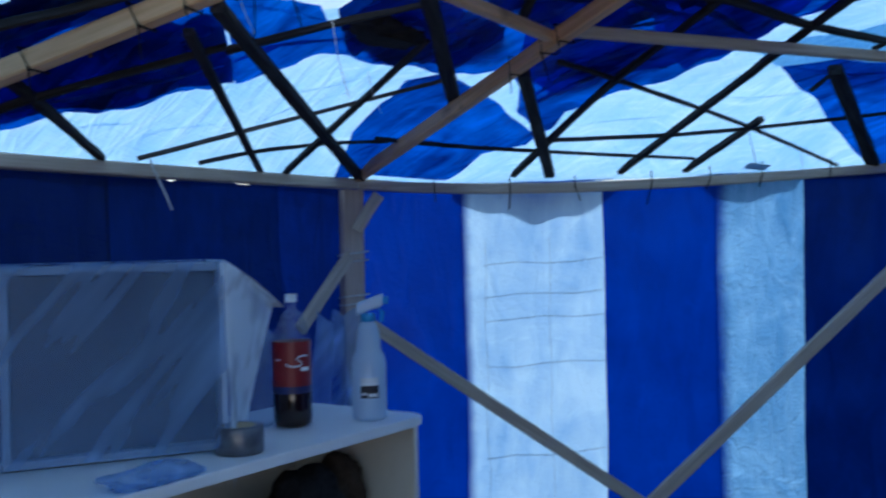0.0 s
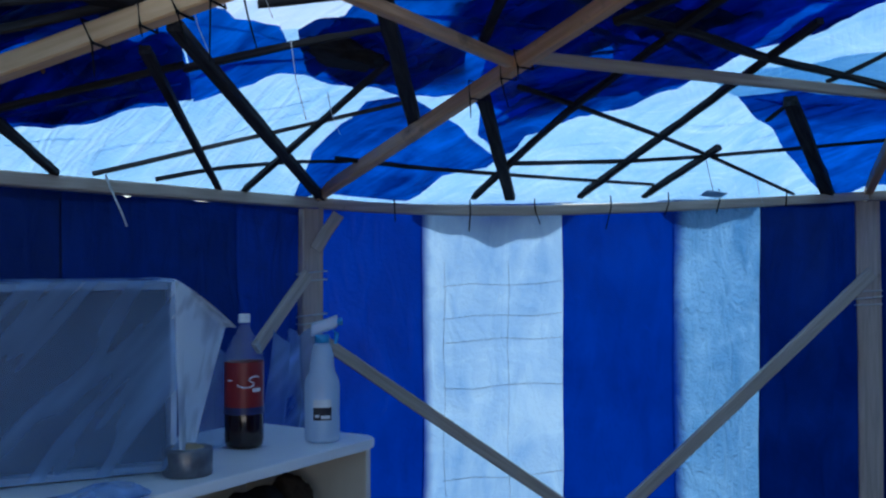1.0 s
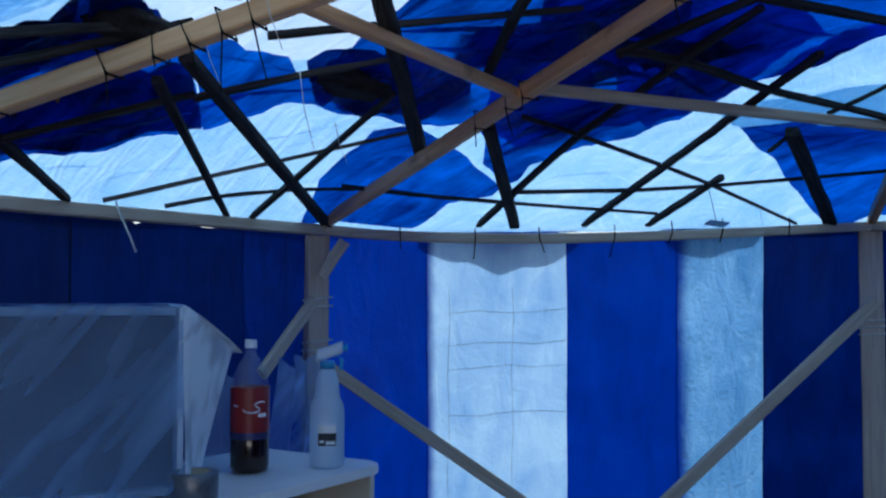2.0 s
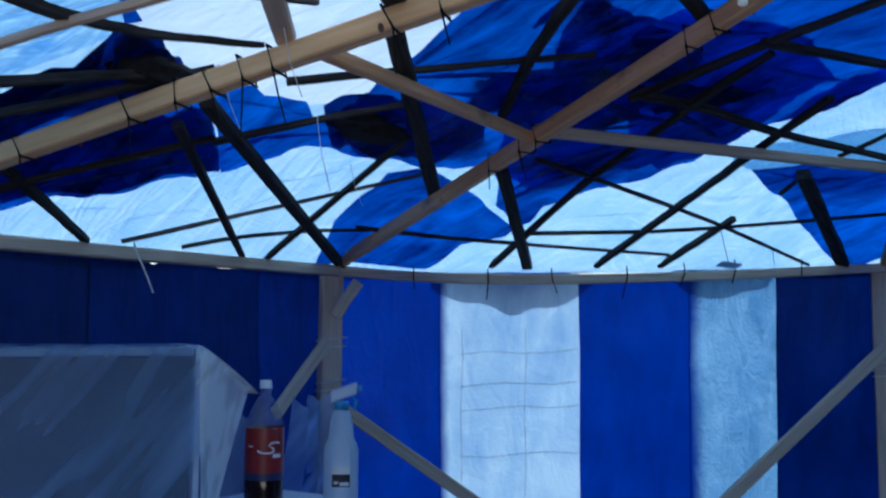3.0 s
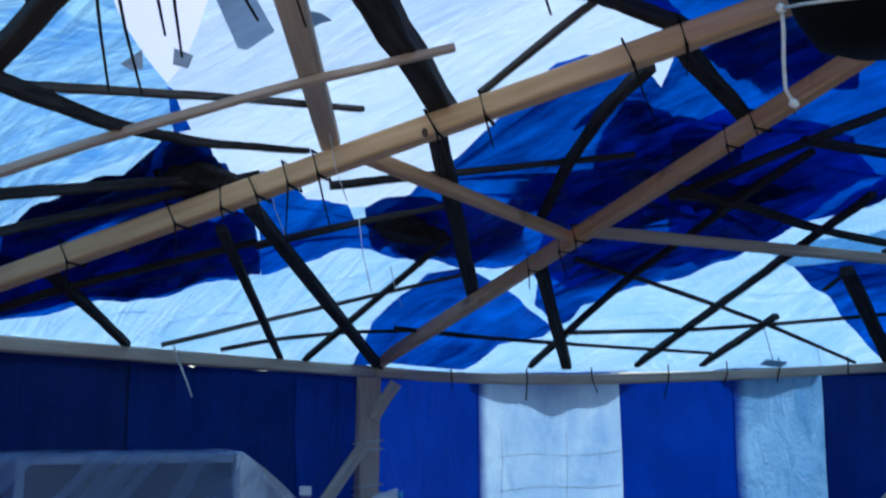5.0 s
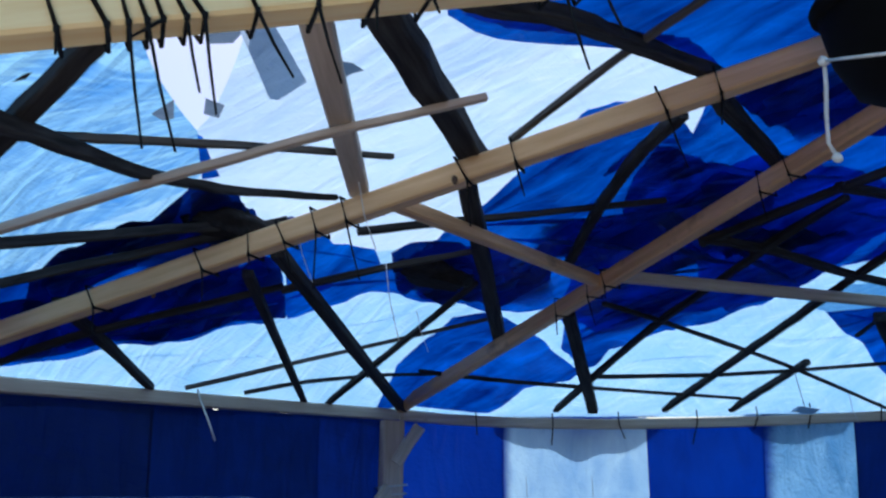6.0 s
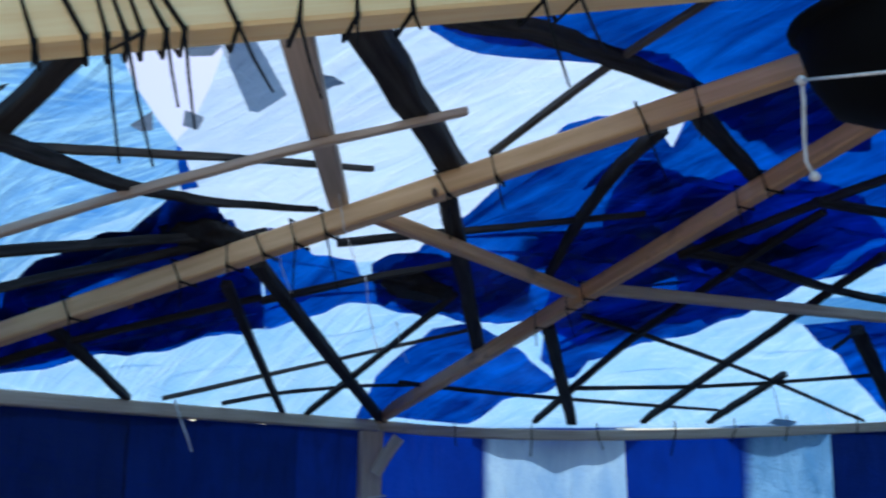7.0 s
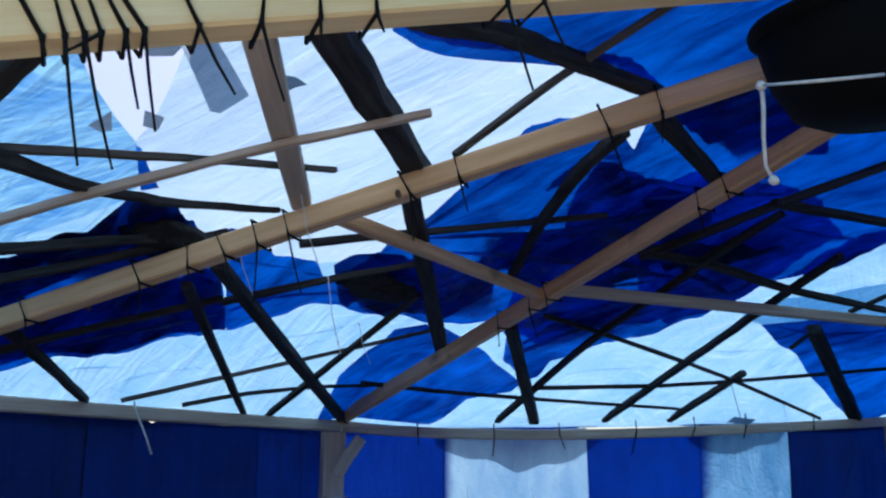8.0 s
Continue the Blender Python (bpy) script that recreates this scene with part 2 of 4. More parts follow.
def frame_of(p, q, side=None):
    """A turn whose z runs from p to q and whose y is as upright as may be."""
    z = (Vector(q) - Vector(p)).normalized()
    x = (side or Vector((0, 0, 1))).cross(z)
    x = x.normalized() if x.length > 1e-4 else Vector((1, 0, 0))
    y = z.cross(x)
    return Matrix((x, y, z)).transposed().to_4x4()


def bm_box(sx, sy, sz, bevel=0.003, cuts=0):
    bm = bmesh.new()
    bmesh.ops.create_cube(bm, size=1, matrix=Matrix.Diagonal((sx, sy, sz, 1)))
    if bevel:
        bmesh.ops.bevel(bm, geom=list(bm.edges), offset=bevel, segments=2, affect="EDGES", profile=0.6)
    return bm


def board(name, p, q, wide, high, material, parent=None, label="", seed=0, hang=None):
    """A sawn board from p to q: wide across, high upright, slightly out of true. Its own z runs along it."""
    p, q = Vector(p), Vector(q)
    n = (q - p).length
    rnd = random.Random(seed)
    bm = bmesh.new()
    steps = max(2, int(n / 0.15))
    rows = []
    c = 0.0035
    ring = [(-1, -1, 1, 0), (-1, -1, 0, 1), (-1, 1, 0, -1), (-1, 1, 1, 0), (1, 1, -1, 0), (1, 1, 0, -1), (1, -1, 0, 1), (1, -1, -1, 0)]
    bow = rnd.uniform(-0.006, 0.006)
    for i in range(steps + 1):
        u = i / steps
        b = bow * math.sin(math.pi * u)
        drop = hang(u) if hang else 0.0
        w = 1 + rnd.uniform(-0.02, 0.02)
        rows.append([bm.verts.new((sx * wide / 2 * w + dx * c + b, sy * high / 2 * w + dy * c + b * 0.5 + drop, n * u)) for sx, sy, dx, dy in ring])
    for r, s in zip(rows, rows[1:]):
        for k in range(8):
            bm.faces.new((r[k], r[(k + 1) % 8], s[(k + 1) % 8], s[k]))
    bm.faces.new(rows[0][::-1])
    bm.faces.new(rows[-1])
    ob = part(name, bm, material, parent, label)
    m = Matrix.Translation(p) @ frame_of(p, q)
    ob.matrix_world = m
    if parent:
        ob.matrix_parent_inverse = parent.matrix_basis.inverted()
    return ob


def bm_tube(points, radii, sides=8, rough=0.0, seed=0, flat=1.0):
    rnd = random.Random(seed)
    bm = bmesh.new()
    pts = [Vector(p) for p in points]
    rows = []
    for i, p in enumerate(pts):
        d = (pts[min(i + 1, len(pts) - 1)] - pts[max(i - 1, 0)]).normalized()
        x = d.orthogonal() if abs(d.z) > 0.95 else Vector((0, 0, 1)).cross(d)
        x.normalize()
        y = d.cross(x)
        r = radii[i] if isinstance(radii, (list, tuple)) else radii
        if flat == 1.0:
            ring = [(math.cos(2 * math.pi * k / sides), math.sin(2 * math.pi * k / sides)) for k in range(sides)]
        else:
            ring = [(1, flat * 0.75), (0.82, flat), (-0.82, flat), (-1, flat * 0.75), (-1, -flat * 0.75), (-0.82, -flat), (0.82, -flat), (1, -flat * 0.75)]
        rows.append([bm.verts.new(p + (x * c + y * e) * r * (1 + rnd.uniform(-rough, rough))) for c, e in ring])
    for r, s in zip(rows, rows[1:]):
        for k in range(sides):
            bm.faces.new((r[k], r[(k + 1) % sides], s[(k + 1) % sides], s[k]))
    bm.faces.new(rows[0][::-1])
    bm.faces.new(rows[-1])
    return bm


def bm_lathe(profile, sides=32):
    bm = bmesh.new()
    rows = [[bm.verts.new((r * math.cos(2 * math.pi * k / sides), r * math.sin(2 * math.pi * k / sides), z)) for k in range(sides)] for r, z in profile]
    for r, s in zip(rows, rows[1:]):
        for k in range(sides):
            bm.faces.new((r[k], r[(k + 1) % sides], s[(k + 1) % sides], s[k]))
    return bm


# ---- the tent's plan: eight posts round a peak ----
PEAK = Vector((1.048, 1.179, 2.235))
EAVE = 1.673
POSTS = [(68.6, 2.50), (119.7, 2.326), (160.3, 2.227), (196.6, 2.154), (240, 2.3), (285, 2.35), (330, 2.35), (20, 2.4)]
LIFT = [0.05, 0, 0, 0, 0, 0, 0, 0]      # one post stands taller than the others


def slopes(corners):
    out = []
    for i in range(8):
        p, q = corners[i], corners[(i + 1) % 8]
        n = (q - p).cross(PEAK - p)
        out.append((n / n.z, p))
    return out


LEVEL = [Vector((PEAK.x + r * math.cos(radians(d)), PEAK.y + r * math.sin(radians(d)), EAVE)) for d, r in POSTS]
CORNER = [c + Vector((0, 0, h)) for c, h in zip(LEVEL, LIFT)]
SLOPES, FLAT = slopes(CORNER), slopes(LEVEL)


def roof(x, y):
    """The height of the rafters' middle line surface over a place."""
    return min(p.z - n.x * (x - p.x) - n.y * (y - p.y) for n, p in SLOPES)


def inside(x, y):
    """How far up the slope from the eave a place lies, as a height over the eave."""
    return min(p.z - n.x * (x - p.x) - n.y * (y - p.y) for n, p in FLAT) - EAVE


def sag(i, j, s):
    """The lift and sag of the eave along a wall: the long beam hangs through and ends at the taller post."""
    u = min(1.0, max(0.0, s / (LEVEL[i] - LEVEL[j]).length))
    rise = LIFT[i] + (LIFT[j] - LIFT[i]) * u
    if {i, j} != {0, 1}:
        return rise
    return rise - 0.038 * math.sin(math.pi * (u if i == 1 else 1 - u) ** 0.75)


def on_roof(x, y, up):
    z = roof(x, y)
    rise = min(1.0, max(0.0, inside(x, y) / 0.10))
    return Vector((x, y, z + up * rise - 0.004 * (1 - rise)))


# ---- ground ----
bm = bmesh.new()
bmesh.ops.create_grid(bm, x_segments=40, y_segments=40, size=3.0)
for v in bm.verts:
    rim = max(abs(v.co.x), abs(v.co.y))
    if rim > 2.9:
        v.co.x *= 300
        v.co.y *= 300
    else:
        v.co.z = 0.015 * noise.noise(v.co * 1.7)
ground = part("ground", bm, SOIL)
tagged(ground, "bare trodden brown soil under the tent", "ground", kind="structure")

# ---- timber frame ----
for i, c in enumerate(CORNER):
    wide = 0.085 if i != 1 else 0.075
    post = board("post", (c.x, c.y, -0.02), (c.x, c.y, c.z - 0.036), wide, 0.042, POST_WOOD, seed=i)
    out = (c - PEAK)
    post.rotation_mode = "XYZ"
    post.rotation_euler = (0, 0, math.atan2(out.y, out.x) - math.pi / 2)
    post.location = (c.x + 0.03 * out.normalized().x, c.y + 0.03 * out.normalized().y, -0.02)
    tagged(post, "upright pine post holding the tent's eave", "post", "tent posts")

for i, c in enumerate(CORNER):
    d = CORNER[(i + 1) % 8]
    along = (d - c).normalized()
    low, span_m = Vector((0, 0, 0.018)), (LEVEL[i] - LEVEL[(i + 1) % 8]).length
    hang = (lambda u: sag(0, 1, u * span_m) - LIFT[0] * (1 - u)) if i == 0 else None
    plate = board("eave_beam", c + along * 0.012 - low, d - along * 0.012 - low, 0.05, 0.034, GREY_WOOD, seed=20 + i, hang=hang)
    tagged(plate, "weathered horizontal beam along the tent's eave", "beam", "eave beams")

for i, c in enumerate(CORNER):
    tall = {3: 0.085, 2: 0.038}.get(i, 0.038)
    way = (PEAK - c)
    c = c + Vector((0, 0, 0.03 if i == 3 else 0))
    raf = board("rafter", c + way * 0.012, c + way * 0.985, {3: 0.044, 2: 0.038}.get(i, 0.032), tall, {2: PALE_PINE, 3: LIT_PINE}.get(i, LUMBER), seed=40 + i)
    tagged(raf, "sawn pine rafter rising from the eave to the peak", "rafter", "rafters")
    for k in range(3):
        rnd = random.Random(900 + i * 7 + k)
        bm = bmesh.new()
        bmesh.ops.create_circle(bm, cap_ends=True, segments=10, radius=0.0055)
        for v in bm.verts:
            v.co.y *= 1.6
        s = -1 if k % 2 else 1
        kn = part("wood_knot", bm, KNOT, raf)
        kn.matrix_local = pose(s * {3: 0.0228, 2: 0.0198}.get(i, 0.0168), rnd.uniform(-0.02, 0.02), way.length * (0.12 + 0.27 * k + rnd.uniform(0, 0.15)), 0, s * 90, 0)

def rafter_at(i, u, up=0.0):
    return CORNER[i] + (PEAK - CORNER[i]) * u + Vector((0, 0, up))

def ring_board(i, u, j, v, wide, high, mat, over=0.0, seed=0, up=0.0):
    p, q = rafter_at(i, u, up), rafter_at(j, v, up)
    d = (q - p).normalized()
    ob = board("cross_board", p + d * (0.024 - over), q - d * (0.024 - over), wide, high, mat, seed=seed)
    tagged(ob, "pale sawn board joining two rafters below the peak", "board", "cross boards")

ring_board(3, 0.433, 2, 0.441, 0.035, 0.024, GREY_WOOD, over=0.05, seed=61, up=0.042)
ring_board(2, 0.462, 1, 0.45, 0.026, 0.026, LUMBER, over=0.0, seed=62, up=0.006)
ring_board(1, 0.452, 0, 0.36, 0.026, 0.028, GREY_WOOD, over=0.02, seed=63, up=0.024)

# ---- braces and ties ----
def wall_at(i, j, s, z, inward=0.0):
    """A place on the wall from post i to post j: s metres along, z up; inward: towards the middle."""
    p, q = CORNER[i], CORNER[j]
    d = (q - p).normalized()
    n = Vector((d.y, -d.x, 0))
    if n.dot(PEAK - p) < 0:
        n = -n
    return Vector((p.x, p.y, 0)) + d * s + n * inward + Vector((0, 0, z))


def brace(i, j, a, b, inward, wide=0.055, seed=0, mat=None):
    ob = board("brace", wall_at(i, j, a[0], a[1], inward), wall_at(i, j, b[0], b[1], inward), 0.02, wide, mat or GREY_WOOD, seed=seed)
    tagged(ob, "grey sawn board bracing a post aslant across the wall", "brace", "wall braces")


brace(1, 0, (0.02, 1.205), (1.0, 0.495), 0.03, 0.042, 71)
brace(1, 0, (2.06, 1.365), (0.95, 0.485), 0.055, 0.048, 72)
brace(1, 2, (0.06, 1.42), (0.30, 1.2), 0.02, 0.042, 73)
brace(1, 0, (0.0, 1.50), (0.075, 1.615), 0.03, 0.04, 74)


def tie(i, u, tail=0.09, lean=0.0, seed=0, drift=None):
    """A black plastic tie looped round a rafter, its loose end hanging down."""
    tall = {3: 0.085, 2: 0.038}.get(i, 0.038)
    way = (PEAK - CORNER[i]).normalized()
    side = Vector((0, 0, 1)).cross(way).normalized()
    up = way.cross(side)
    rnd = random.Random(seed)
    o = rafter_at(i, u, 0.03 if i == 3 else 0)
    w, h = {3: 0.0295, 2: 0.0265}.get(i, 0.0235), tall / 2 + 0.0035
    sk = rnd.uniform(-0.012, 0.012) if lean == 0.0 else lean
    loop = [side * w + up * h + way * sk, side * w - up * h, -side * w - up * h, -side * w + up * h + way * sk, side * w + up * h + way * sk]
    ob = part("cable_tie", bm_tube(loop, 0.0024, 6), CORD_BLACK, smooth=True)
    ob.location = o
    tagged(ob, "black plastic tie looped round a rafter, end hanging", "cable tie", "cable ties")
    cam_side = 1 if side.dot(Vector((0, 0, 0)) - o) > 0 else -1
    s = side * w * cam_side - up * h
    lean_out = rnd.uniform(-0.05, 0.35) if drift is None else drift / tail
    a = [s, s + Vector((0, 0, -tail * 0.5)) + way * tail * 0.5 * lean_out, s + Vector((0, 0, -tail)) + way * tail * lean_out * 1.1]
    part("tail", bm_tube(a, [0.0019, 0.0016, 0.0012], 6), CORD_BLACK, ob)
    bm = bm_box(0.005, 0.005, 0.006, 0.001)
    bmesh.ops.translate(bm, vec=s, verts=bm.verts)
    part("head", bm, CORD_BLACK, ob)


for k, (u, tail) in enumerate(((0.21, 0.05), (0.311, 0.06), (0.352, 0.02), (0.383, 0.06), (0.41, 0.1), (0.435, 0.11), (0.531, 0.08), (0.568, 0.06), (0.676, 0.1), (0.713, 0.05))):
    tie(2, u, tail, seed=200 + k)
for k, (u, tail) in enumerate(((0.385, 0.05), (0.439, 0.08), (0.467, 0.03), (0.673, 0.06), (0.704, 0.02))):
    tie(1, u, tail, seed=230 + k)
for k, (u, tail, lean, drift) in enumerate(((0.333, 0.023, -0.010, 0.001), (0.351, 0.017, -0.028, 0.004), (0.359, 0.116, -0.006, 0.018), (0.366, 0.123, -0.014, 0.029), (0.372, 0.015, -0.013, -0.026), (0.381, 0.072, -0.026, 0.014), (0.388, 0.094, -0.037, 0.014), (0.409, 0.068, -0.022, 0.032), (0.434, 0.079, 0.028, 0.022), (0.459, 0.031, 0.017, 0.001), (0.484, 0.020, 0.016, 0.007), (0.547, 0.096, 0.001, 0.025), (0.566, 0.063, -0.012, 0.025))):
    tie(3, u, tail, lean, 260 + k, drift)


def cord(name, pts, thick, mat, label, category="cord", group="", parent=None):
    o = Vector(pts[0])
    ob = part(name, bm_tube([Vector(p) - o for p in pts], thick, 6), mat, parent, smooth=True)
    ob.location = o
    return tagged(ob, label, category, group)


# short ends tied round the eave beams
for k, s in enumerate((0.26, 0.52, 0.75, 1.03, 1.25, 1.45, 1.72)):
    rnd = random.Random(300 + k)
    a = wall_at(1, 0, s, 1.678 + sag(1, 0, s), 0.03)
    cord("cable_tie", [a, a + Vector((0.002, -0.003, -0.04)), a + Vector((rnd.uniform(-0.02, 0.02), -0.006, -0.05 - 0.07 * rnd.random()))], 0.0022, CORD_BLACK, "black plastic tie round the eave beam", "cable tie", "cable ties")
a = wall_at(1, 2, 0.857, 1.68, 0.03)
cord("cord", [a, a + Vector((0.01, 0.0, -0.03)), a + Vector((0.035, 0.01, -0.09)), a + Vector((0.05, 0.012, -0.13))], 0.003, CORD_WHITE, "loose end of white cord on the eave beam", "cord", "white cords")
for (x, y, d, ln) in ((-0.235, 1.66, 0.02, 0.1), (-0.115, 1.5, 0.02, 0.11), (-0.09, 1.95, 0.03, 0.16), (-0.03, 2.3, 0.03, 0.1), (1.44, 3.3, 0.03, 0.1)):
    p = on_roof(x, y, d)
    cord("cord", [p, p + Vector((0.01, 0.005, -ln * 0.5)), p + Vector((0.03, 0.01, -ln))], 0.0009, CORD_WHITE, "thin white thread hanging from the roof", "cord", "white cords")


tag = part("paper_tag", bm_box(0.075, 0.045, 0.0015, 0.0004), SILVER)
tag.matrix_world = pose(1.177, 3.017, 1.674, -18, 6, 12)
tagged(tag, "small grey paper tag hanging on a thread", "tag")
cord("cord", [(1.144, 2.994, 1.781), (1.177, 3.017, 1.674)], 0.0012, CORD_BLACK, "dark thread holding a paper tag", "cord", "threads")


def wrap(i, z, turns, mat, label):
    """Cord wound round a post."""
    c = CORNER[i]
    out = (c - PEAK).to_2d().normalized()
    mid = Vector((c.x + 0.03 * out.x, c.y + 0.03 * out.y, 0))
    side = Vector((-out.y, out.x, 0))
    o3 = Vector((out.x, out.y, 0))
    rnd = random.Random(int(z * 100))
    pts = []
    for k in range(turns * 4 + 1):
        sx, sy = ((1, 1), (-1, 1), (-1, -1), (1, -1))[k % 4]
        pts.append(mid + side * sx * 0.047 + o3 * sy * 0.025 + Vector((0, 0, z - 0.006 * k + rnd.uniform(-0.004, 0.004))))
    pts.append(pts[-1] + Vector((0.01, -0.02, -0.04)))
    cord("cord", pts, 0.0028, mat, label, "cord", "white cords")


for z in (1.44, 1.3):
    wrap(1, z, 2, CORD_WHITE, "white cord wound round a post and brace")
wrap(0, 1.36, 3, CORD_WHITE, "white cord wound round a post and brace")


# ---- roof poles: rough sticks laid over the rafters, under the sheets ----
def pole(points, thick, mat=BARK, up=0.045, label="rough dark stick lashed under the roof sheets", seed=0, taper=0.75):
    """A rough-sawn, weathered stick through plan places (x, y); bends softly and tapers. Its own z runs along it."""
    ends = [Vector(p) for p in points]
    for k, m in ((0, 1), (-1, -2)):
        while inside(*ends[k]) < -0.002:
            ends[k] = ends[k].lerp(ends[m], 0.01)
    pts = [on_roof(x, y, up) for x, y in ends]
    if len(pts) == 2:
        pts = [pts[0].lerp(pts[1], k / 8) for k in range(9)]
    else:
        fine = []
        for p, q in zip(pts, pts[1:]):
            fine += [p.lerp(q, k / 6) for k in range(6)]
        pts = fine + [pts[-1]]
        for _ in range(2):
            pts = [pts[0]] + [(pts[k - 1] + pts[k] * 2 + pts[k + 1]) / 4 for k in range(1, len(pts) - 1)] + [pts[-1]]
    rnd = random.Random(seed)
    ph = rnd.uniform(0, 6)
    n = len(pts) - 1
    for k in range(1, n):
        pts[k] = pts[k] + Vector((rnd.uniform(-1, 1), rnd.uniform(-1, 1), rnd.uniform(-0.5, 0.5))) * thick * 0.05
    radii = [thick / 2 * (1 - (1 - taper) * k / n) * (1 + 0.04 * math.sin(ph + k * 1.3)) for k in range(n + 1)]
    o = pts[0].copy()
    m = Matrix.Translation(o) @ frame_of(o, pts[-1])
    back_to = m.inverted()
    bm = bm_tube(pts, radii, 8, 0.03, seed, 0.78)
    bmesh.ops.transform(bm, matrix=back_to, verts=bm.verts)
    ob = part("roof_pole", bm, mat)
    ob.matrix_world = m
    return tagged(ob, label, "pole", "roof poles")

GREY_BARK = solid("grey_weathered_wood", (0.03, 0.028, 0.027), (0.15, 0.135, 0.12), 0.85, 7, (11, 11, 0.8), 0.5, spots=(5.0, 0.58, (0.015, 0.014, 0.013)))
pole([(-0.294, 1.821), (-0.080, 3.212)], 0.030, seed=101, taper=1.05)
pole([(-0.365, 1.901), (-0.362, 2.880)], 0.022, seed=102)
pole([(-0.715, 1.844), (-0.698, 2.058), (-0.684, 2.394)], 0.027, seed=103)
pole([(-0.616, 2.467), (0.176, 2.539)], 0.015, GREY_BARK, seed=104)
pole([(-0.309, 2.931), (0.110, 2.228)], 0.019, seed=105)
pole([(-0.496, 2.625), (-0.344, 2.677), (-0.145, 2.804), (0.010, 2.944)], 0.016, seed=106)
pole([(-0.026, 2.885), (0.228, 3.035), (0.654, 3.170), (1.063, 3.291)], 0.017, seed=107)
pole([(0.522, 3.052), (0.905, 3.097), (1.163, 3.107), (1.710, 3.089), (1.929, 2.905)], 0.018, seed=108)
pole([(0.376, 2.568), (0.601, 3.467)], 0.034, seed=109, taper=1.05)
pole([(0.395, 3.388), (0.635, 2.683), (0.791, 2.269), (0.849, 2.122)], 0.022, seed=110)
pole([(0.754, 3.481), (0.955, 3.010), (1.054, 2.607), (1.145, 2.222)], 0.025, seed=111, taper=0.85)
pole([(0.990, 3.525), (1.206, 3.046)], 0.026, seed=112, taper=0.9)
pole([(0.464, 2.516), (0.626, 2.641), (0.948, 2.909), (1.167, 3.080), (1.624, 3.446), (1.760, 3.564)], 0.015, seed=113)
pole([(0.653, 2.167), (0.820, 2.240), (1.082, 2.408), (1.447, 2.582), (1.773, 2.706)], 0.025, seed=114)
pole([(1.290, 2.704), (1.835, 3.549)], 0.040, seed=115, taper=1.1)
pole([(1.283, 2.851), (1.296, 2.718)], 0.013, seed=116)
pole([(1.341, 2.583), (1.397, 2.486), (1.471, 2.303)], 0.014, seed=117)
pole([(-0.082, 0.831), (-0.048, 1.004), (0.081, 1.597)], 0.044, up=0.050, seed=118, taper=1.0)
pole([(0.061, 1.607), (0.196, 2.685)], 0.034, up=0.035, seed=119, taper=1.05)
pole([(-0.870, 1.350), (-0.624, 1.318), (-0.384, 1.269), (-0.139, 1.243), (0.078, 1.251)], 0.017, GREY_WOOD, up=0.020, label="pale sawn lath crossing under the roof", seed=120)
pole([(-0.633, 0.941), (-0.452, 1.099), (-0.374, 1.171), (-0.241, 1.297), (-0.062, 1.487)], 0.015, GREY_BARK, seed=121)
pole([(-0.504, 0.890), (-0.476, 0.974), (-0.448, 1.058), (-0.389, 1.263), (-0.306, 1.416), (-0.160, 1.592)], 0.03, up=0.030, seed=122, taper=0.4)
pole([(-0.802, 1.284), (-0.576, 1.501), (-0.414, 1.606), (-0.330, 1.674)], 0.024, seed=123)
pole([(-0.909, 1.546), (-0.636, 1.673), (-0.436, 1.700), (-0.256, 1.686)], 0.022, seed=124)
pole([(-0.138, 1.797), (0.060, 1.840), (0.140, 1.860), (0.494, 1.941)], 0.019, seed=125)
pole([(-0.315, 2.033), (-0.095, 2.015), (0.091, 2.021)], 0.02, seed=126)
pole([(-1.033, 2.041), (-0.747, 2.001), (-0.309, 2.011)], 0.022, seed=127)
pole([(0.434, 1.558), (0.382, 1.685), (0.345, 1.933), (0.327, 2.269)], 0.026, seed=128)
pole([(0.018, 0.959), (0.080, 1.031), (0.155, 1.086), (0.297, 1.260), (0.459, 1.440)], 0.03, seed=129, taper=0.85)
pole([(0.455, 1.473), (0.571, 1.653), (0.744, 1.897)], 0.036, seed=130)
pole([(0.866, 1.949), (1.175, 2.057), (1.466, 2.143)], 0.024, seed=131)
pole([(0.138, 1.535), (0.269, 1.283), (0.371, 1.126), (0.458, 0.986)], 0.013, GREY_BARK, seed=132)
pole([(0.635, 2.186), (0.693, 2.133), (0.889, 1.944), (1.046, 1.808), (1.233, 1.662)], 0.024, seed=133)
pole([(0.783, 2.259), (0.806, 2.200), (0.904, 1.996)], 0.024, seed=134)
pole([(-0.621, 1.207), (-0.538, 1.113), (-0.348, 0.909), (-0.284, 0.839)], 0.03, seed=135)

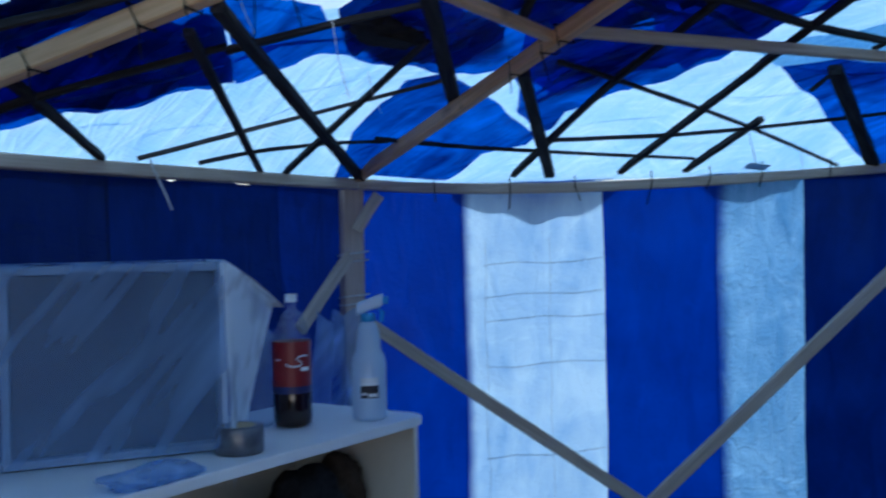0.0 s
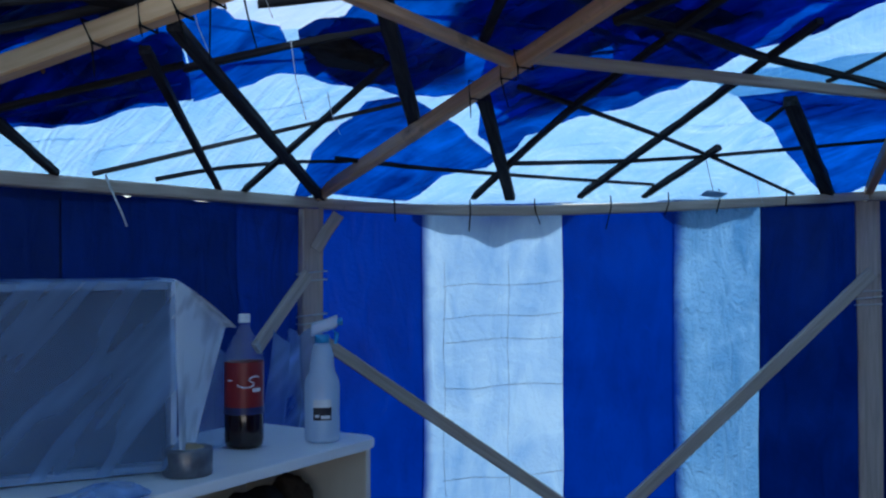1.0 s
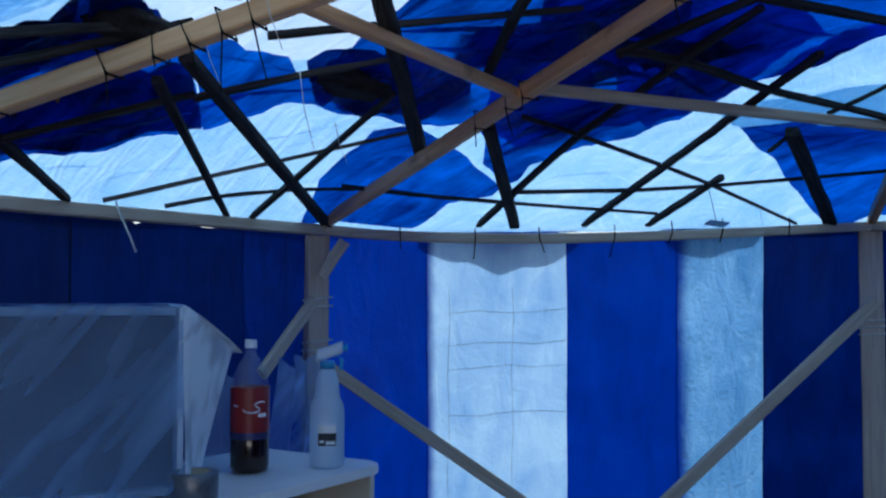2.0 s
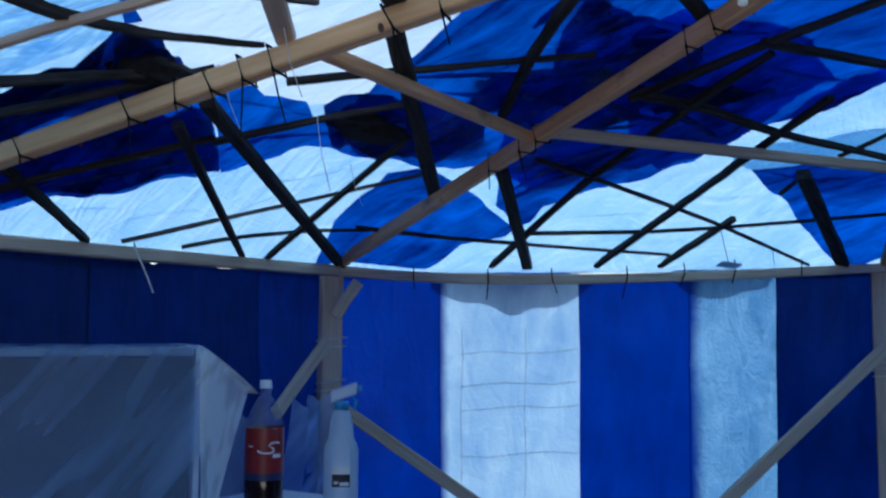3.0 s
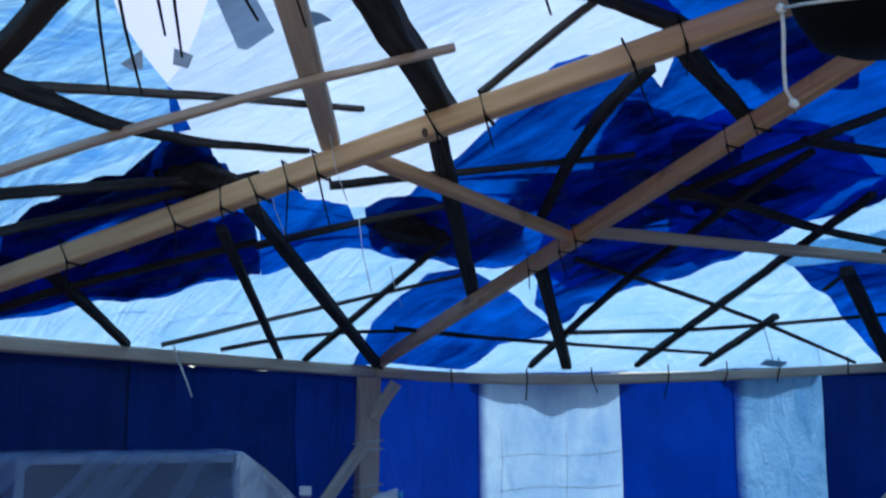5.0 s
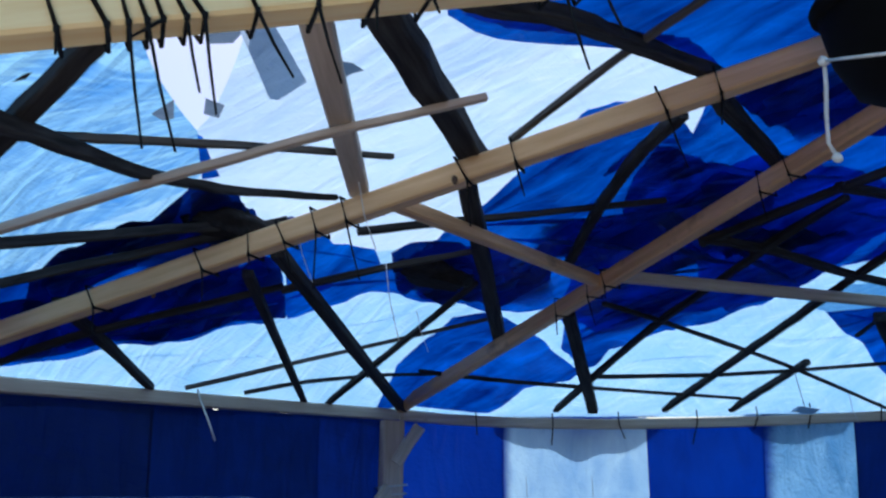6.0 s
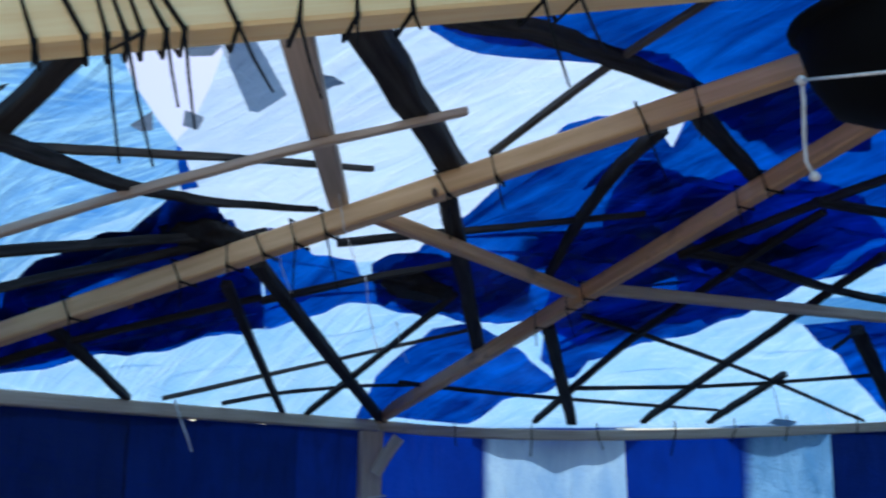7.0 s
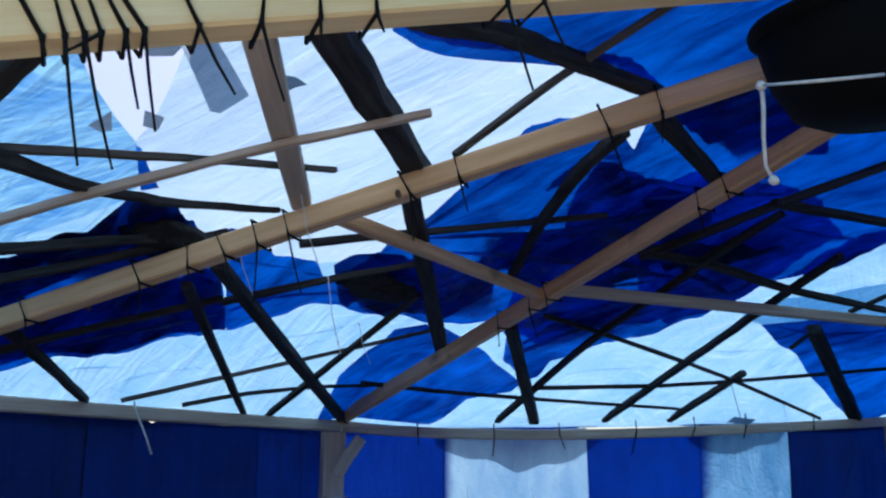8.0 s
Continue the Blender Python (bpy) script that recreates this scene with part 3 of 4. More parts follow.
# ---- roof sheets ----
def sheet(name, outline, up, material, label, wrinkle=0.012, step=0.06, droop=0.0, group="", seed=0, rag=0.012, category="tarp", crumple=0.006):
    """A plastic sheet lying on the roof, cut to an outline in plan, with ragged edges and folds."""
    pts = []
    if rag:
        kept = []
        for x, y in outline:
            p = Vector((x, y))
            while inside(*p) < -0.002:
                p = p.lerp(PEAK.xy, 0.005)
            kept.append(tuple(p))
        outline = kept
    for (x0, y0), (x1, y1) in zip(outline, outline[1:] + outline[:1]):
        n = max(1, int(math.hypot(x1 - x0, y1 - y0) / 0.05))
        for k in range(n):
            x, y = x0 + (x1 - x0) * k / n, y0 + (y1 - y0) * k / n
            w = noise.noise_vector(Vector((x * 5, y * 5, seed * 3.1))) * rag
            pts.append((x + w.x, y + w.y))
    bm = bmesh.new()
    face = bm.faces.new([bm.verts.new((x, y, 0)) for x, y in pts])
    bmesh.ops.triangulate(bm, faces=[face])
    xs, ys = [p[0] for p in pts], [p[1] for p in pts]
    for axis, vals in ((0, xs), (1, ys)):
        c = math.floor(min(vals) / step) * step + step
        while c < max(vals):
            no = (1, 0, 0) if axis == 0 else (0, 1, 0)
            bmesh.ops.bisect_plane(bm, geom=bm.verts[:] + bm.edges[:] + bm.faces[:], plane_co=(c, c, 0), plane_no=no, dist=1e-5)
            c += step
    for v in bm.verts:
        x, y = v.co.x, v.co.y
        z = roof(x, y)
        rise = min(1.0, max(0.0, inside(x, y) / 0.10))
        f = Vector((x * 2.3, y * 2.3, seed * 1.7))
        ridge = 0.8 * abs(noise.noise(Vector((x * 6 + y * 5, y * 2.2 - x * 2, seed * 2.3)))) + 0.4 * abs(noise.noise(f * 5.5))
        w = noise.noise(f) + 0.5 * noise.noise(f * 2.7) + 0.35 * abs(noise.noise(Vector((x * 7 + y * 4, y * 1.5, seed))))
        v.co.z = z - 0.008 - (0.15 - up) * 0.06 + (up + 0.008) * rise + wrinkle * w * (0.08 + 0.92 * rise) + rise * crumple * ridge - rise * droop * (0.5 + 0.5 * noise.noise(f * 1.4 + Vector((9, 0, 0))))
    ob = part(name, bm, material, smooth=True)
    return tagged(ob, label, category, group)

# the pale outer cover, panel by panel
BIG = 1.035
OUT = [Vector((PEAK.x + (c.x - PEAK.x) * BIG, PEAK.y + (c.y - PEAK.y) * BIG)) for c in CORNER]
TOP = (PEAK.x, PEAK.y)
COVER = "pale blue woven plastic sheet stretched over the roof"
for i in (3, 4, 5, 6, 7, 0):
    j = (i + 1) % 8
    long_cover = sheet("roof_tarp", [tuple(OUT[i]), tuple(OUT[j]), TOP], 0.15, SOFT_TARP, COVER, group="roof covers", rag=0)
pale_cover = sheet("roof_tarp", [tuple(OUT[1]), tuple(OUT[2]), (-0.45, 1.7155), (-0.36, 2.1), (0.38, 2.35)], 0.15, SOFT_TARP, COVER, group="roof covers", rag=0)
sheet("roof_tarp", [(-0.45, 1.7155), TOP, (0.38, 2.35), (-0.36, 2.1)], 0.15, WHITE_TARP, "white woven plastic sheet near the peak", group="roof covers", rag=0)
# between the posts on the door's far side: sky blue part, then a white part, with a torn gap between them
sheet("roof_tarp", [tuple(OUT[2]), tuple(OUT[3]), (-0.30, 0.80), (-0.342, 1.020), (-0.355, 1.096), (-0.363, 1.154), (-0.368, 1.242), (-0.372, 1.344), (-0.370, 1.450), (-0.393, 1.628), (-0.45, 1.7155)], 0.15, SKY_TARP, "sky blue woven plastic sheet with a torn edge", group="roof covers", rag=0)
sheet("roof_tarp", [(-0.45, 1.7155), (-0.393, 1.628), (-0.370, 1.450), (-0.331, 1.389), (-0.287, 1.281), (-0.266, 1.225), (-0.240, 1.154), (-0.215, 1.085), (-0.15, 0.87), TOP], 0.15, WHITE_TARP, "white woven plastic sheet with a torn edge", group="roof covers", rag=0)
left_sheet = sheet("blue_tarp", [(-0.425, 1.640), (-0.518, 1.738), (-0.612, 1.789), (-0.732, 1.772), (-0.894, 1.655), (-1.074, 1.961), (-0.784, 2.113), (-0.680, 2.150), (-0.581, 2.232), (-0.461, 2.256), (-0.349, 2.313), (-0.328, 2.185), (-0.313, 1.995), (-0.322, 1.820), (-0.339, 1.731)], 0.080, BLUE_TARP, "deep blue plastic sheet drooping under a rafter", group="blue roof sheets", wrinkle=0.015, seed=3, step=0.025, crumple=0.05)
middle_sheet = sheet("blue_tarp", [(-0.290, 1.851), (-0.215, 1.924), (-0.174, 1.995), (-0.121, 2.046), (-0.109, 2.122), (-0.073, 2.088), (-0.011, 2.156), (0.078, 2.131), (0.143, 2.359), (0.063, 2.513), (-0.017, 2.454), (-0.089, 2.347), (-0.196, 2.295), (-0.270, 2.323), (-0.346, 2.313)], 0.086, BLUE_TARP, "deep blue plastic sheet rumpled over the roof poles", group="blue roof sheets", wrinkle=0.02, seed=4, step=0.025, crumple=0.035)
corner_sheet = sheet("blue_tarp", [(-0.219, 3.221), (-0.093, 2.819), (0.025, 2.662), (0.064, 2.548), (0.147, 2.565), (0.209, 2.658), (0.270, 2.732), (0.370, 2.912), (0.484, 3.053), (0.454, 3.098), (0.308, 3.123), (0.242, 3.214), (0.157, 3.358)], 0.080, BLUE_TARP, "deep blue plastic sheet patching the roof's corner", group="blue roof sheets", seed=5)
large_sheet = sheet("blue_tarp", [(-0.087, 2.135), (-0.023, 2.063), (0.105, 1.855), (0.199, 1.727), (0.273, 1.568), (0.321, 1.541), (0.344, 1.561), (0.430, 1.654), (0.507, 1.749), (0.508, 1.610), (0.590, 1.476), (0.896, 1.457), (1.414, 2.103), (1.194, 2.186), (1.187, 2.233), (1.132, 2.376), (1.098, 2.491), (1.037, 2.585), (0.968, 2.673), (0.840, 2.773), (0.723, 2.862), (0.562, 2.938), (0.529, 3.031), (0.484, 3.053), (0.395, 2.912), (0.389, 2.755), (0.347, 2.617), (0.241, 2.650), (0.175, 2.629), (0.064, 2.548), (-0.016, 2.435)], 0.080, BLUE_TARP, "large deep blue plastic sheet rumpled over the roof poles", group="blue roof sheets", wrinkle=0.025, seed=6, step=0.025, crumple=0.04)
far_sheet = sheet("blue_tarp", [(1.140, 2.730), (1.309, 2.949), (1.520, 3.205), (1.736, 3.439), (1.905, 3.664), (2.222, 3.293), (1.874, 2.724), (1.551, 2.775), (1.293, 2.704)], 0.080, BLUE_TARP, "deep blue plastic sheet hanging low by the eave", group="blue roof sheets", seed=7)
peak_sheet = sheet("blue_tarp", [(0.024, 1.108), (0.061, 1.166), (0.129, 1.246), (0.218, 1.301), (0.282, 1.346), (0.352, 1.424), (0.426, 1.498), (0.492, 1.566), (0.612, 1.534), (0.920, 1.500), (0.723, 1.146), (0.005, 0.931)], 0.090, BLUE_TARP, "bright blue plastic sheet spread near the peak", group="blue roof sheets", seed=8)
# dark pieces laid under the blue sheets, carrying fold shade in their colour
sheet("blue_tarp", [(-0.394, 1.529), (-0.356, 1.528), (-0.332, 1.623), (-0.322, 1.757), (-0.263, 1.749), (-0.244, 1.794), (-0.309, 1.859), (-0.377, 1.875), (-0.428, 1.809), (-0.450, 1.723)], 0.072, FOLD_SHADE_TARP, "bunched end of a deep blue plastic sheet", group="blue roof sheets", wrinkle=0.008, seed=9, rag=0.014, step=0.012, crumple=0.06)
sheet("blue_tarp", [(-0.922, 1.712), (-0.716, 1.901), (-0.516, 1.939), (-0.368, 1.906), (-0.302, 1.924), (-0.325, 2.156), (-0.347, 2.281), (-0.456, 2.230), (-0.576, 2.211), (-0.675, 2.131), (-0.779, 2.095), (-1.060, 1.954)], 0.070, FOLD_SHADE_TARP, "deep blue plastic sheet doubled over, added to darken the folds", group="blue roof sheets", wrinkle=0.008, seed=21, rag=0.014, step=0.02, crumple=0.06)
sheet("blue_tarp", [(0.253, 2.035), (0.409, 2.054), (0.550, 2.098), (0.683, 2.223), (0.698, 2.418), (0.567, 2.464), (0.403, 2.390), (0.248, 2.219)], 0.070, FOLD_SHADE_TARP, "deep blue plastic sheet doubled over, added to darken the folds", group="blue roof sheets", wrinkle=0.008, seed=24, rag=0.014, step=0.02, crumple=0.06)
sheet("blue_tarp", [(0.653, 2.181), (0.809, 2.203), (1.010, 2.253), (1.041, 2.294), (0.911, 2.330), (0.755, 2.338), (0.682, 2.284)], 0.070, FOLD_SHADE_TARP, "deep blue plastic sheet doubled over, added to darken the folds", group="blue roof sheets", wrinkle=0.008, seed=27, rag=0.014, step=0.02, crumple=0.06)
sheet("blue_tarp", [(-0.081, 2.069), (-0.015, 2.012), (0.067, 2.027), (0.158, 2.100), (0.240, 2.266), (0.307, 2.357), (0.324, 2.577), (0.211, 2.592), (0.103, 2.491), (0.004, 2.414), (-0.079, 2.290)], 0.070, FOLD_SHADE_TARP, "deep blue plastic sheet doubled over, added to darken the folds", group="blue roof sheets", wrinkle=0.008, seed=22, rag=0.014, step=0.02, crumple=0.06)
sheet("blue_tarp", [(0.514, 1.598), (0.575, 1.556), (0.648, 1.520), (0.874, 1.694), (0.922, 1.799), (0.800, 1.817), (0.748, 1.840), (0.655, 1.749), (0.594, 1.696)], 0.070, FOLD_SHADE_TARP, "deep blue plastic sheet doubled over, added to darken the folds", group="blue roof sheets", wrinkle=0.008, seed=25, rag=0.014, step=0.02, crumple=0.06)

sheet("blue_tarp", [(0.570, 1.942), (0.652, 1.882), (0.891, 1.942), (1.010, 2.015), (1.155, 2.209), (1.112, 2.330), (1.027, 2.532), (0.856, 2.672), (0.714, 2.476)], 0.074, BLUE_TARP, "deep blue plastic sheet doubled over, added to darken the folds", group="blue roof sheets", wrinkle=0.012, seed=28, rag=0.02, step=0.025, crumple=0.05)
sheet("blue_tarp", [(-0.408, 1.558), (-0.358, 1.505), (-0.326, 1.593), (-0.334, 1.718), (-0.298, 1.770), (-0.350, 1.825), (-0.508, 1.861), (-0.675, 1.887), (-0.796, 1.875), (-0.752, 1.774), (-0.632, 1.767), (-0.553, 1.739), (-0.471, 1.697)], 0.070, FOLD_SHADE_TARP, "deep blue plastic sheet doubled over, added to darken the folds", group="blue roof sheets", wrinkle=0.012, seed=35, rag=0.014, step=0.02, crumple=0.05)
sheet("blue_tarp", [(0.356, 2.337), (0.505, 2.407), (0.713, 2.474), (0.816, 2.651), (0.679, 2.720), (0.503, 2.802), (0.414, 2.732), (0.356, 2.511)], 0.073, BLUE_TARP, "deep blue plastic sheet doubled over, added to darken the folds", group="blue roof sheets", wrinkle=0.012, seed=34, rag=0.02, step=0.025, crumple=0.05)
sheet("blue_tarp", [(0.436, 1.759), (0.526, 1.820), (0.634, 1.922), (0.749, 2.026), (0.794, 2.188), (0.575, 2.206), (0.425, 2.085), (0.414, 1.867)], 0.072, BLUE_TARP, "deep blue plastic sheet doubled over, added to darken the folds", group="blue roof sheets", wrinkle=0.012, seed=33, rag=0.02, step=0.025, crumple=0.05)

sheet("roof_tarp", [(1.051, 2.678), (1.174, 2.619), (1.288, 2.622), (1.440, 2.556), (1.601, 2.533), (1.831, 2.932), (1.437, 2.950), (1.252, 2.866), (1.165, 2.797)], 0.110, SOFT_TARP, "pale blue plastic sheet overlapping the roof cover", group="roof covers", wrinkle=0.012, seed=31, rag=0.02, step=0.03)


def fold(parent, line, wide, seed, mat=None, up=0.062):
    """A loose pleat hanging under the sheet along a line and tapering out at both ends."""
    pts = [on_roof(x, y, up) for x, y in line]
    fine = []
    for p, q in zip(pts, pts[1:]):
        fine += [p.lerp(q, k / 10) for k in range(10)]
    fine.append(pts[-1])
    for _ in range(6):
        fine = [fine[0]] + [(fine[k - 1] + fine[k] * 2 + fine[k + 1]) / 4 for k in range(1, len(fine) - 1)] + [fine[-1]]
    bm = bmesh.new()
    rows, n = [], len(fine) - 1
    for k, p in enumerate(fine):
        d = (fine[min(k + 1, n)] - fine[max(k - 1, 0)]).normalized()
        x = Vector((0, 0, 1)).cross(d).normalized()
        r = wide / 2 * math.sin(math.pi * (0.04 + 0.92 * k / n)) ** 0.6
        r *= 1 + 0.45 * noise.noise(Vector((k * 0.35, seed, 0)))
        ring = []
        for a in range(8):
            c, e = math.cos(math.pi + math.pi * a / 7), math.sin(math.pi + math.pi * a / 7)
            w = 1 + 0.5 * noise.noise(Vector((k * 0.5, a * 0.9, seed * 1.3)))
            ring.append(bm.verts.new(p + x * c * r * w + Vector((0, 0, e * r * 0.3 * w))))
        rows.append(ring)
    for r0, r1 in zip(rows, rows[1:]):
        for a in range(7):
            bm.faces.new((r0[a], r0[a + 1], r1[a + 1], r1[a]))
    part("fold", bm, mat or BLUE_TARP, parent, smooth=True)


fold(large_sheet, [(0.098, 1.923), (0.195, 1.953), (0.360, 2.017), (0.560, 2.033)], 0.035, 500)
fold(large_sheet, [(0.169, 2.032), (0.336, 2.138), (0.562, 2.266)], 0.040, 501)
fold(large_sheet, [(0.584, 1.934), (0.715, 1.928), (0.891, 1.947)], 0.035, 502)
fold(large_sheet, [(0.758, 2.283), (0.856, 2.376), (0.965, 2.481)], 0.030, 503)
fold(large_sheet, [(0.558, 2.210), (0.667, 2.303), (0.805, 2.371)], 0.040, 504)
fold(large_sheet, [(0.447, 2.477), (0.589, 2.385), (0.723, 2.363)], 0.035, 505)
fold(large_sheet, [(0.954, 2.098), (1.071, 2.153), (1.164, 2.170)], 0.028, 506)
fold(large_sheet, [(0.406, 2.880), (0.532, 2.713), (0.653, 2.615)], 0.030, 507)
fold(large_sheet, [(0.431, 2.774), (0.541, 2.589), (0.678, 2.501), (0.818, 2.478)], 0.040, 508)
fold(large_sheet, [(0.106, 1.872), (0.231, 1.702), (0.338, 1.565)], 0.022, 509)
fold(large_sheet, [(0.340, 1.797), (0.383, 1.718), (0.421, 1.666)], 0.030, 510)
fold(large_sheet, [(0.495, 1.882), (0.559, 1.831), (0.698, 1.926)], 0.035, 511)
fold(large_sheet, [(0.329, 1.919), (0.541, 2.036), (0.725, 1.959)], 0.035, 512)
fold(large_sheet, [(0.494, 1.702), (0.510, 1.608), (0.527, 1.575)], 0.030, 513)
fold(peak_sheet, [(0.037, 1.053), (0.112, 1.131), (0.200, 1.190), (0.297, 1.256)], 0.030, 514)
fold(peak_sheet, [(0.297, 1.256), (0.368, 1.323), (0.464, 1.450)], 0.030, 515)
fold(left_sheet, [(-0.800, 2.027), (-0.589, 2.102), (-0.343, 2.153)], 0.040, 516)
fold(left_sheet, [(-0.721, 1.800), (-0.575, 1.775), (-0.443, 1.728)], 0.035, 517)
fold(left_sheet, [(-0.601, 1.754), (-0.500, 1.675), (-0.423, 1.669)], 0.050, 518)
fold(middle_sheet, [(-0.273, 1.863), (-0.198, 1.926), (-0.104, 2.039)], 0.020, 519)
fold(middle_sheet, [(-0.317, 2.142), (-0.213, 2.099), (-0.066, 2.158)], 0.030, 520)
fold(corner_sheet, [(-0.106, 2.958), (0.031, 2.954), (0.228, 3.034)], 0.012, 521)
fold(far_sheet, [(1.188, 2.718), (1.363, 2.797), (1.555, 2.789)], 0.030, 522)
sheet("grey_patch", [(-0.194, 0.908), (-0.201, 0.954), (-0.203, 1.138), (-0.193, 1.150), (-0.153, 1.111), (-0.165, 0.959), (-0.168, 0.921)], 0.050, SILVER, "grey plastic flap hanging by the torn gap", wrinkle=0.004, seed=11, rag=0.003, category="patch")
sheet("grey_patch", [(-0.353, 1.156), (-0.317, 1.126), (-0.332, 1.186), (-0.346, 1.182)], 0.070, DARK_PATCH, "small grey tape patch on the torn edge", wrinkle=0.004, seed=12, rag=0.003, category="patch")
sheet("grey_patch", [(-0.284, 1.148), (-0.267, 1.179), (-0.282, 1.214), (-0.297, 1.194)], 0.070, DARK_PATCH, "small grey tape patch on the torn edge", wrinkle=0.004, seed=15, rag=0.003, category="patch")
sheet("grey_patch", [(-0.111, 1.130), (-0.098, 1.144), (-0.086, 1.173), (-0.102, 1.176), (-0.113, 1.185)], 0.070, DARK_PATCH, "small torn grey patch on the white sheet", wrinkle=0.004, seed=13, rag=0.003, category="patch")
sheet("leaf", [(-0.455, 0.986), (-0.435, 0.972), (-0.427, 0.972), (-0.439, 0.986)], 0.070, BARK, "dark dry leaf lying on the sheet", wrinkle=0.004, seed=16, rag=0.003, category="patch")
sheet("blue_patch", [(-0.339, 1.333), (-0.335, 1.346), (-0.343, 1.444), (-0.348, 1.534), (-0.375, 1.527)], 0.100, BLUE_TARP, "narrow blue strip between two sheets", wrinkle=0.004, seed=17, rag=0.003, category="patch")
sheet("grey_patch", [(-0.244, 0.949), (-0.206, 0.984), (-0.223, 1.007), (-0.246, 0.998)], 0.070, DARK_PATCH, "torn pale edge of the roof sheet", wrinkle=0.004, seed=18, rag=0.003, category="patch")
fold(pale_cover, [(-0.616, 2.385), (-0.519, 2.427), (-0.405, 2.524)], 0.010, 600, SOFT_TARP, 0.135)
fold(pale_cover, [(-0.337, 2.594), (-0.220, 2.607), (-0.080, 2.680)], 0.010, 601, SOFT_TARP, 0.135)
fold(pale_cover, [(-0.272, 2.517), (-0.149, 2.595), (-0.017, 2.641)], 0.012, 602, SOFT_TARP, 0.135)
fold(pale_cover, [(-0.740, 2.217), (-0.656, 2.267), (-0.581, 2.344)], 0.014, 603, SOFT_TARP, 0.135)
fold(long_cover, [(0.601, 3.083), (0.751, 3.078), (0.932, 3.095)], 0.010, 604, SOFT_TARP, 0.135)
fold(long_cover, [(0.986, 3.017), (1.177, 3.060), (1.361, 3.068)], 0.010, 605, SOFT_TARP, 0.135)
fold(long_cover, [(1.341, 3.154), (1.425, 3.129), (1.542, 3.155)], 0.010, 606, SOFT_TARP, 0.135)
fold(long_cover, [(0.890, 3.235), (1.079, 3.245), (1.256, 3.291)], 0.010, 607, SOFT_TARP, 0.135)

# ---- walls of hanging tarp ----
def wall_strip(name, i, j, s0, s1, z0, z1, material, parent, label="", swell=0.03, seed=0, out=0.055, folds=()):
    bm = bmesh.new()
    nx, nz = max(4, int((s1 - s0) / 0.035)), max(6, int((z1 - z0) / 0.04))
    rows = []
    for b in range(nz + 1):
        z = z0 + (z1 - z0) * b / nz
        row = []
        for a in range(nx + 1):
            s = s0 + (s1 - s0) * a / nx
            z = z0 + (z1 + sag(i, j, s) - z0) * b / nz
            edge = 0.006 * noise.noise(Vector((0.3, z * 3, (s0 if a == 0 else s1) * 7 + i))) if a in (0, nx) else 0
            f = Vector((s * 2.2, z * 1.1, i * 2.7 + 1))
            w = noise.noise(f) + 0.4 * noise.noise(Vector((s * 8, z * 1.6, i)))
            hang = 0.5 + 0.5 * min(1, (z1 - z) / 0.3)
            if b == nz:
                z = z1 + sag(i, j, s) - 0.03 * max(0.0, noise.noise(Vector((s * 5, i * 3.3, 2))) + 0.4 * noise.noise(Vector((s * 23, i, 5))) - 0.18)
            row.append(bm.verts.new(wall_at(i, j, s + edge, z, -out + swell * w * hang)))
        rows.append(row)
    for r, t in zip(rows, rows[1:]):
        for k in range(nx):
            bm.faces.new((r[k], r[k + 1], t[k + 1], t[k]))
    return part(name, bm, material, parent, label, smooth=True)

ALONG = (LEVEL[0] - LEVEL[1]).normalized()


# stripe whose near edge darkens to blue, a fold's shadow put into the colour
def shade_edged(name, s0, length, *colours, **more):
    return tarp(name, *colours, fade=(LEVEL[1] + ALONG * s0, ALONG, length, (0.004, 0.026, 0.22), (0.002, 0.03, 0.3)), **more)


WALL_WHITE = shade_edged("white_wall_tarp", 0.368, 0.045, (0.5, 0.62, 0.72), (0.66, 0.76, 0.84), (0.2, 0.46, 0.81), (0.47, 0.77, 1.0), 0.59, crinkle=0.4, streak=0.04, weave=0.08, gloss=0.03, spread=(0.32, 0.62))
WALL_PALE = shade_edged("pale_blue_wall_tarp", 1.312, 0.07, (0.16, 0.38, 0.58), (0.4, 0.62, 0.77), (0.04, 0.22, 0.52), (0.22, 0.52, 0.84), 0.54, crinkle=1.0, streak=0.15, weave=0.1, gloss=0.03)
PLAIN_WHITE = tarp("plain_white_wall_tarp", (0.5, 0.62, 0.72), (0.66, 0.76, 0.84), (0.2, 0.46, 0.81), (0.47, 0.77, 1.0), 0.59, crinkle=0.4, streak=0.04, weave=0.08, gloss=0.03, spread=(0.32, 0.62))
# one navy tarp in three depths: the wall's uneven shade is in the colours
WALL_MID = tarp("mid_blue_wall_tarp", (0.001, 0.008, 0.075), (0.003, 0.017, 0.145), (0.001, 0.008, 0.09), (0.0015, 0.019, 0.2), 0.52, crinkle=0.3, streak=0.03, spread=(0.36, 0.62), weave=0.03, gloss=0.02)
WALL_SHADE = tarp("half_shaded_navy_wall_tarp", (0.0, 0.004, 0.038), (0.0015, 0.010, 0.085), (0.0, 0.004, 0.05), (0.001, 0.012, 0.12), 0.5, crinkle=0.3, streak=0.03, spread=(0.3, 0.65), weave=0.03, gloss=0.018)
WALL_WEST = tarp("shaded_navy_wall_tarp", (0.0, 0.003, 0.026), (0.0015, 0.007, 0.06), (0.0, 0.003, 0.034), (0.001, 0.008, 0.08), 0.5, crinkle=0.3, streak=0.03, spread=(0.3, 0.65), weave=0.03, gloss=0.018)


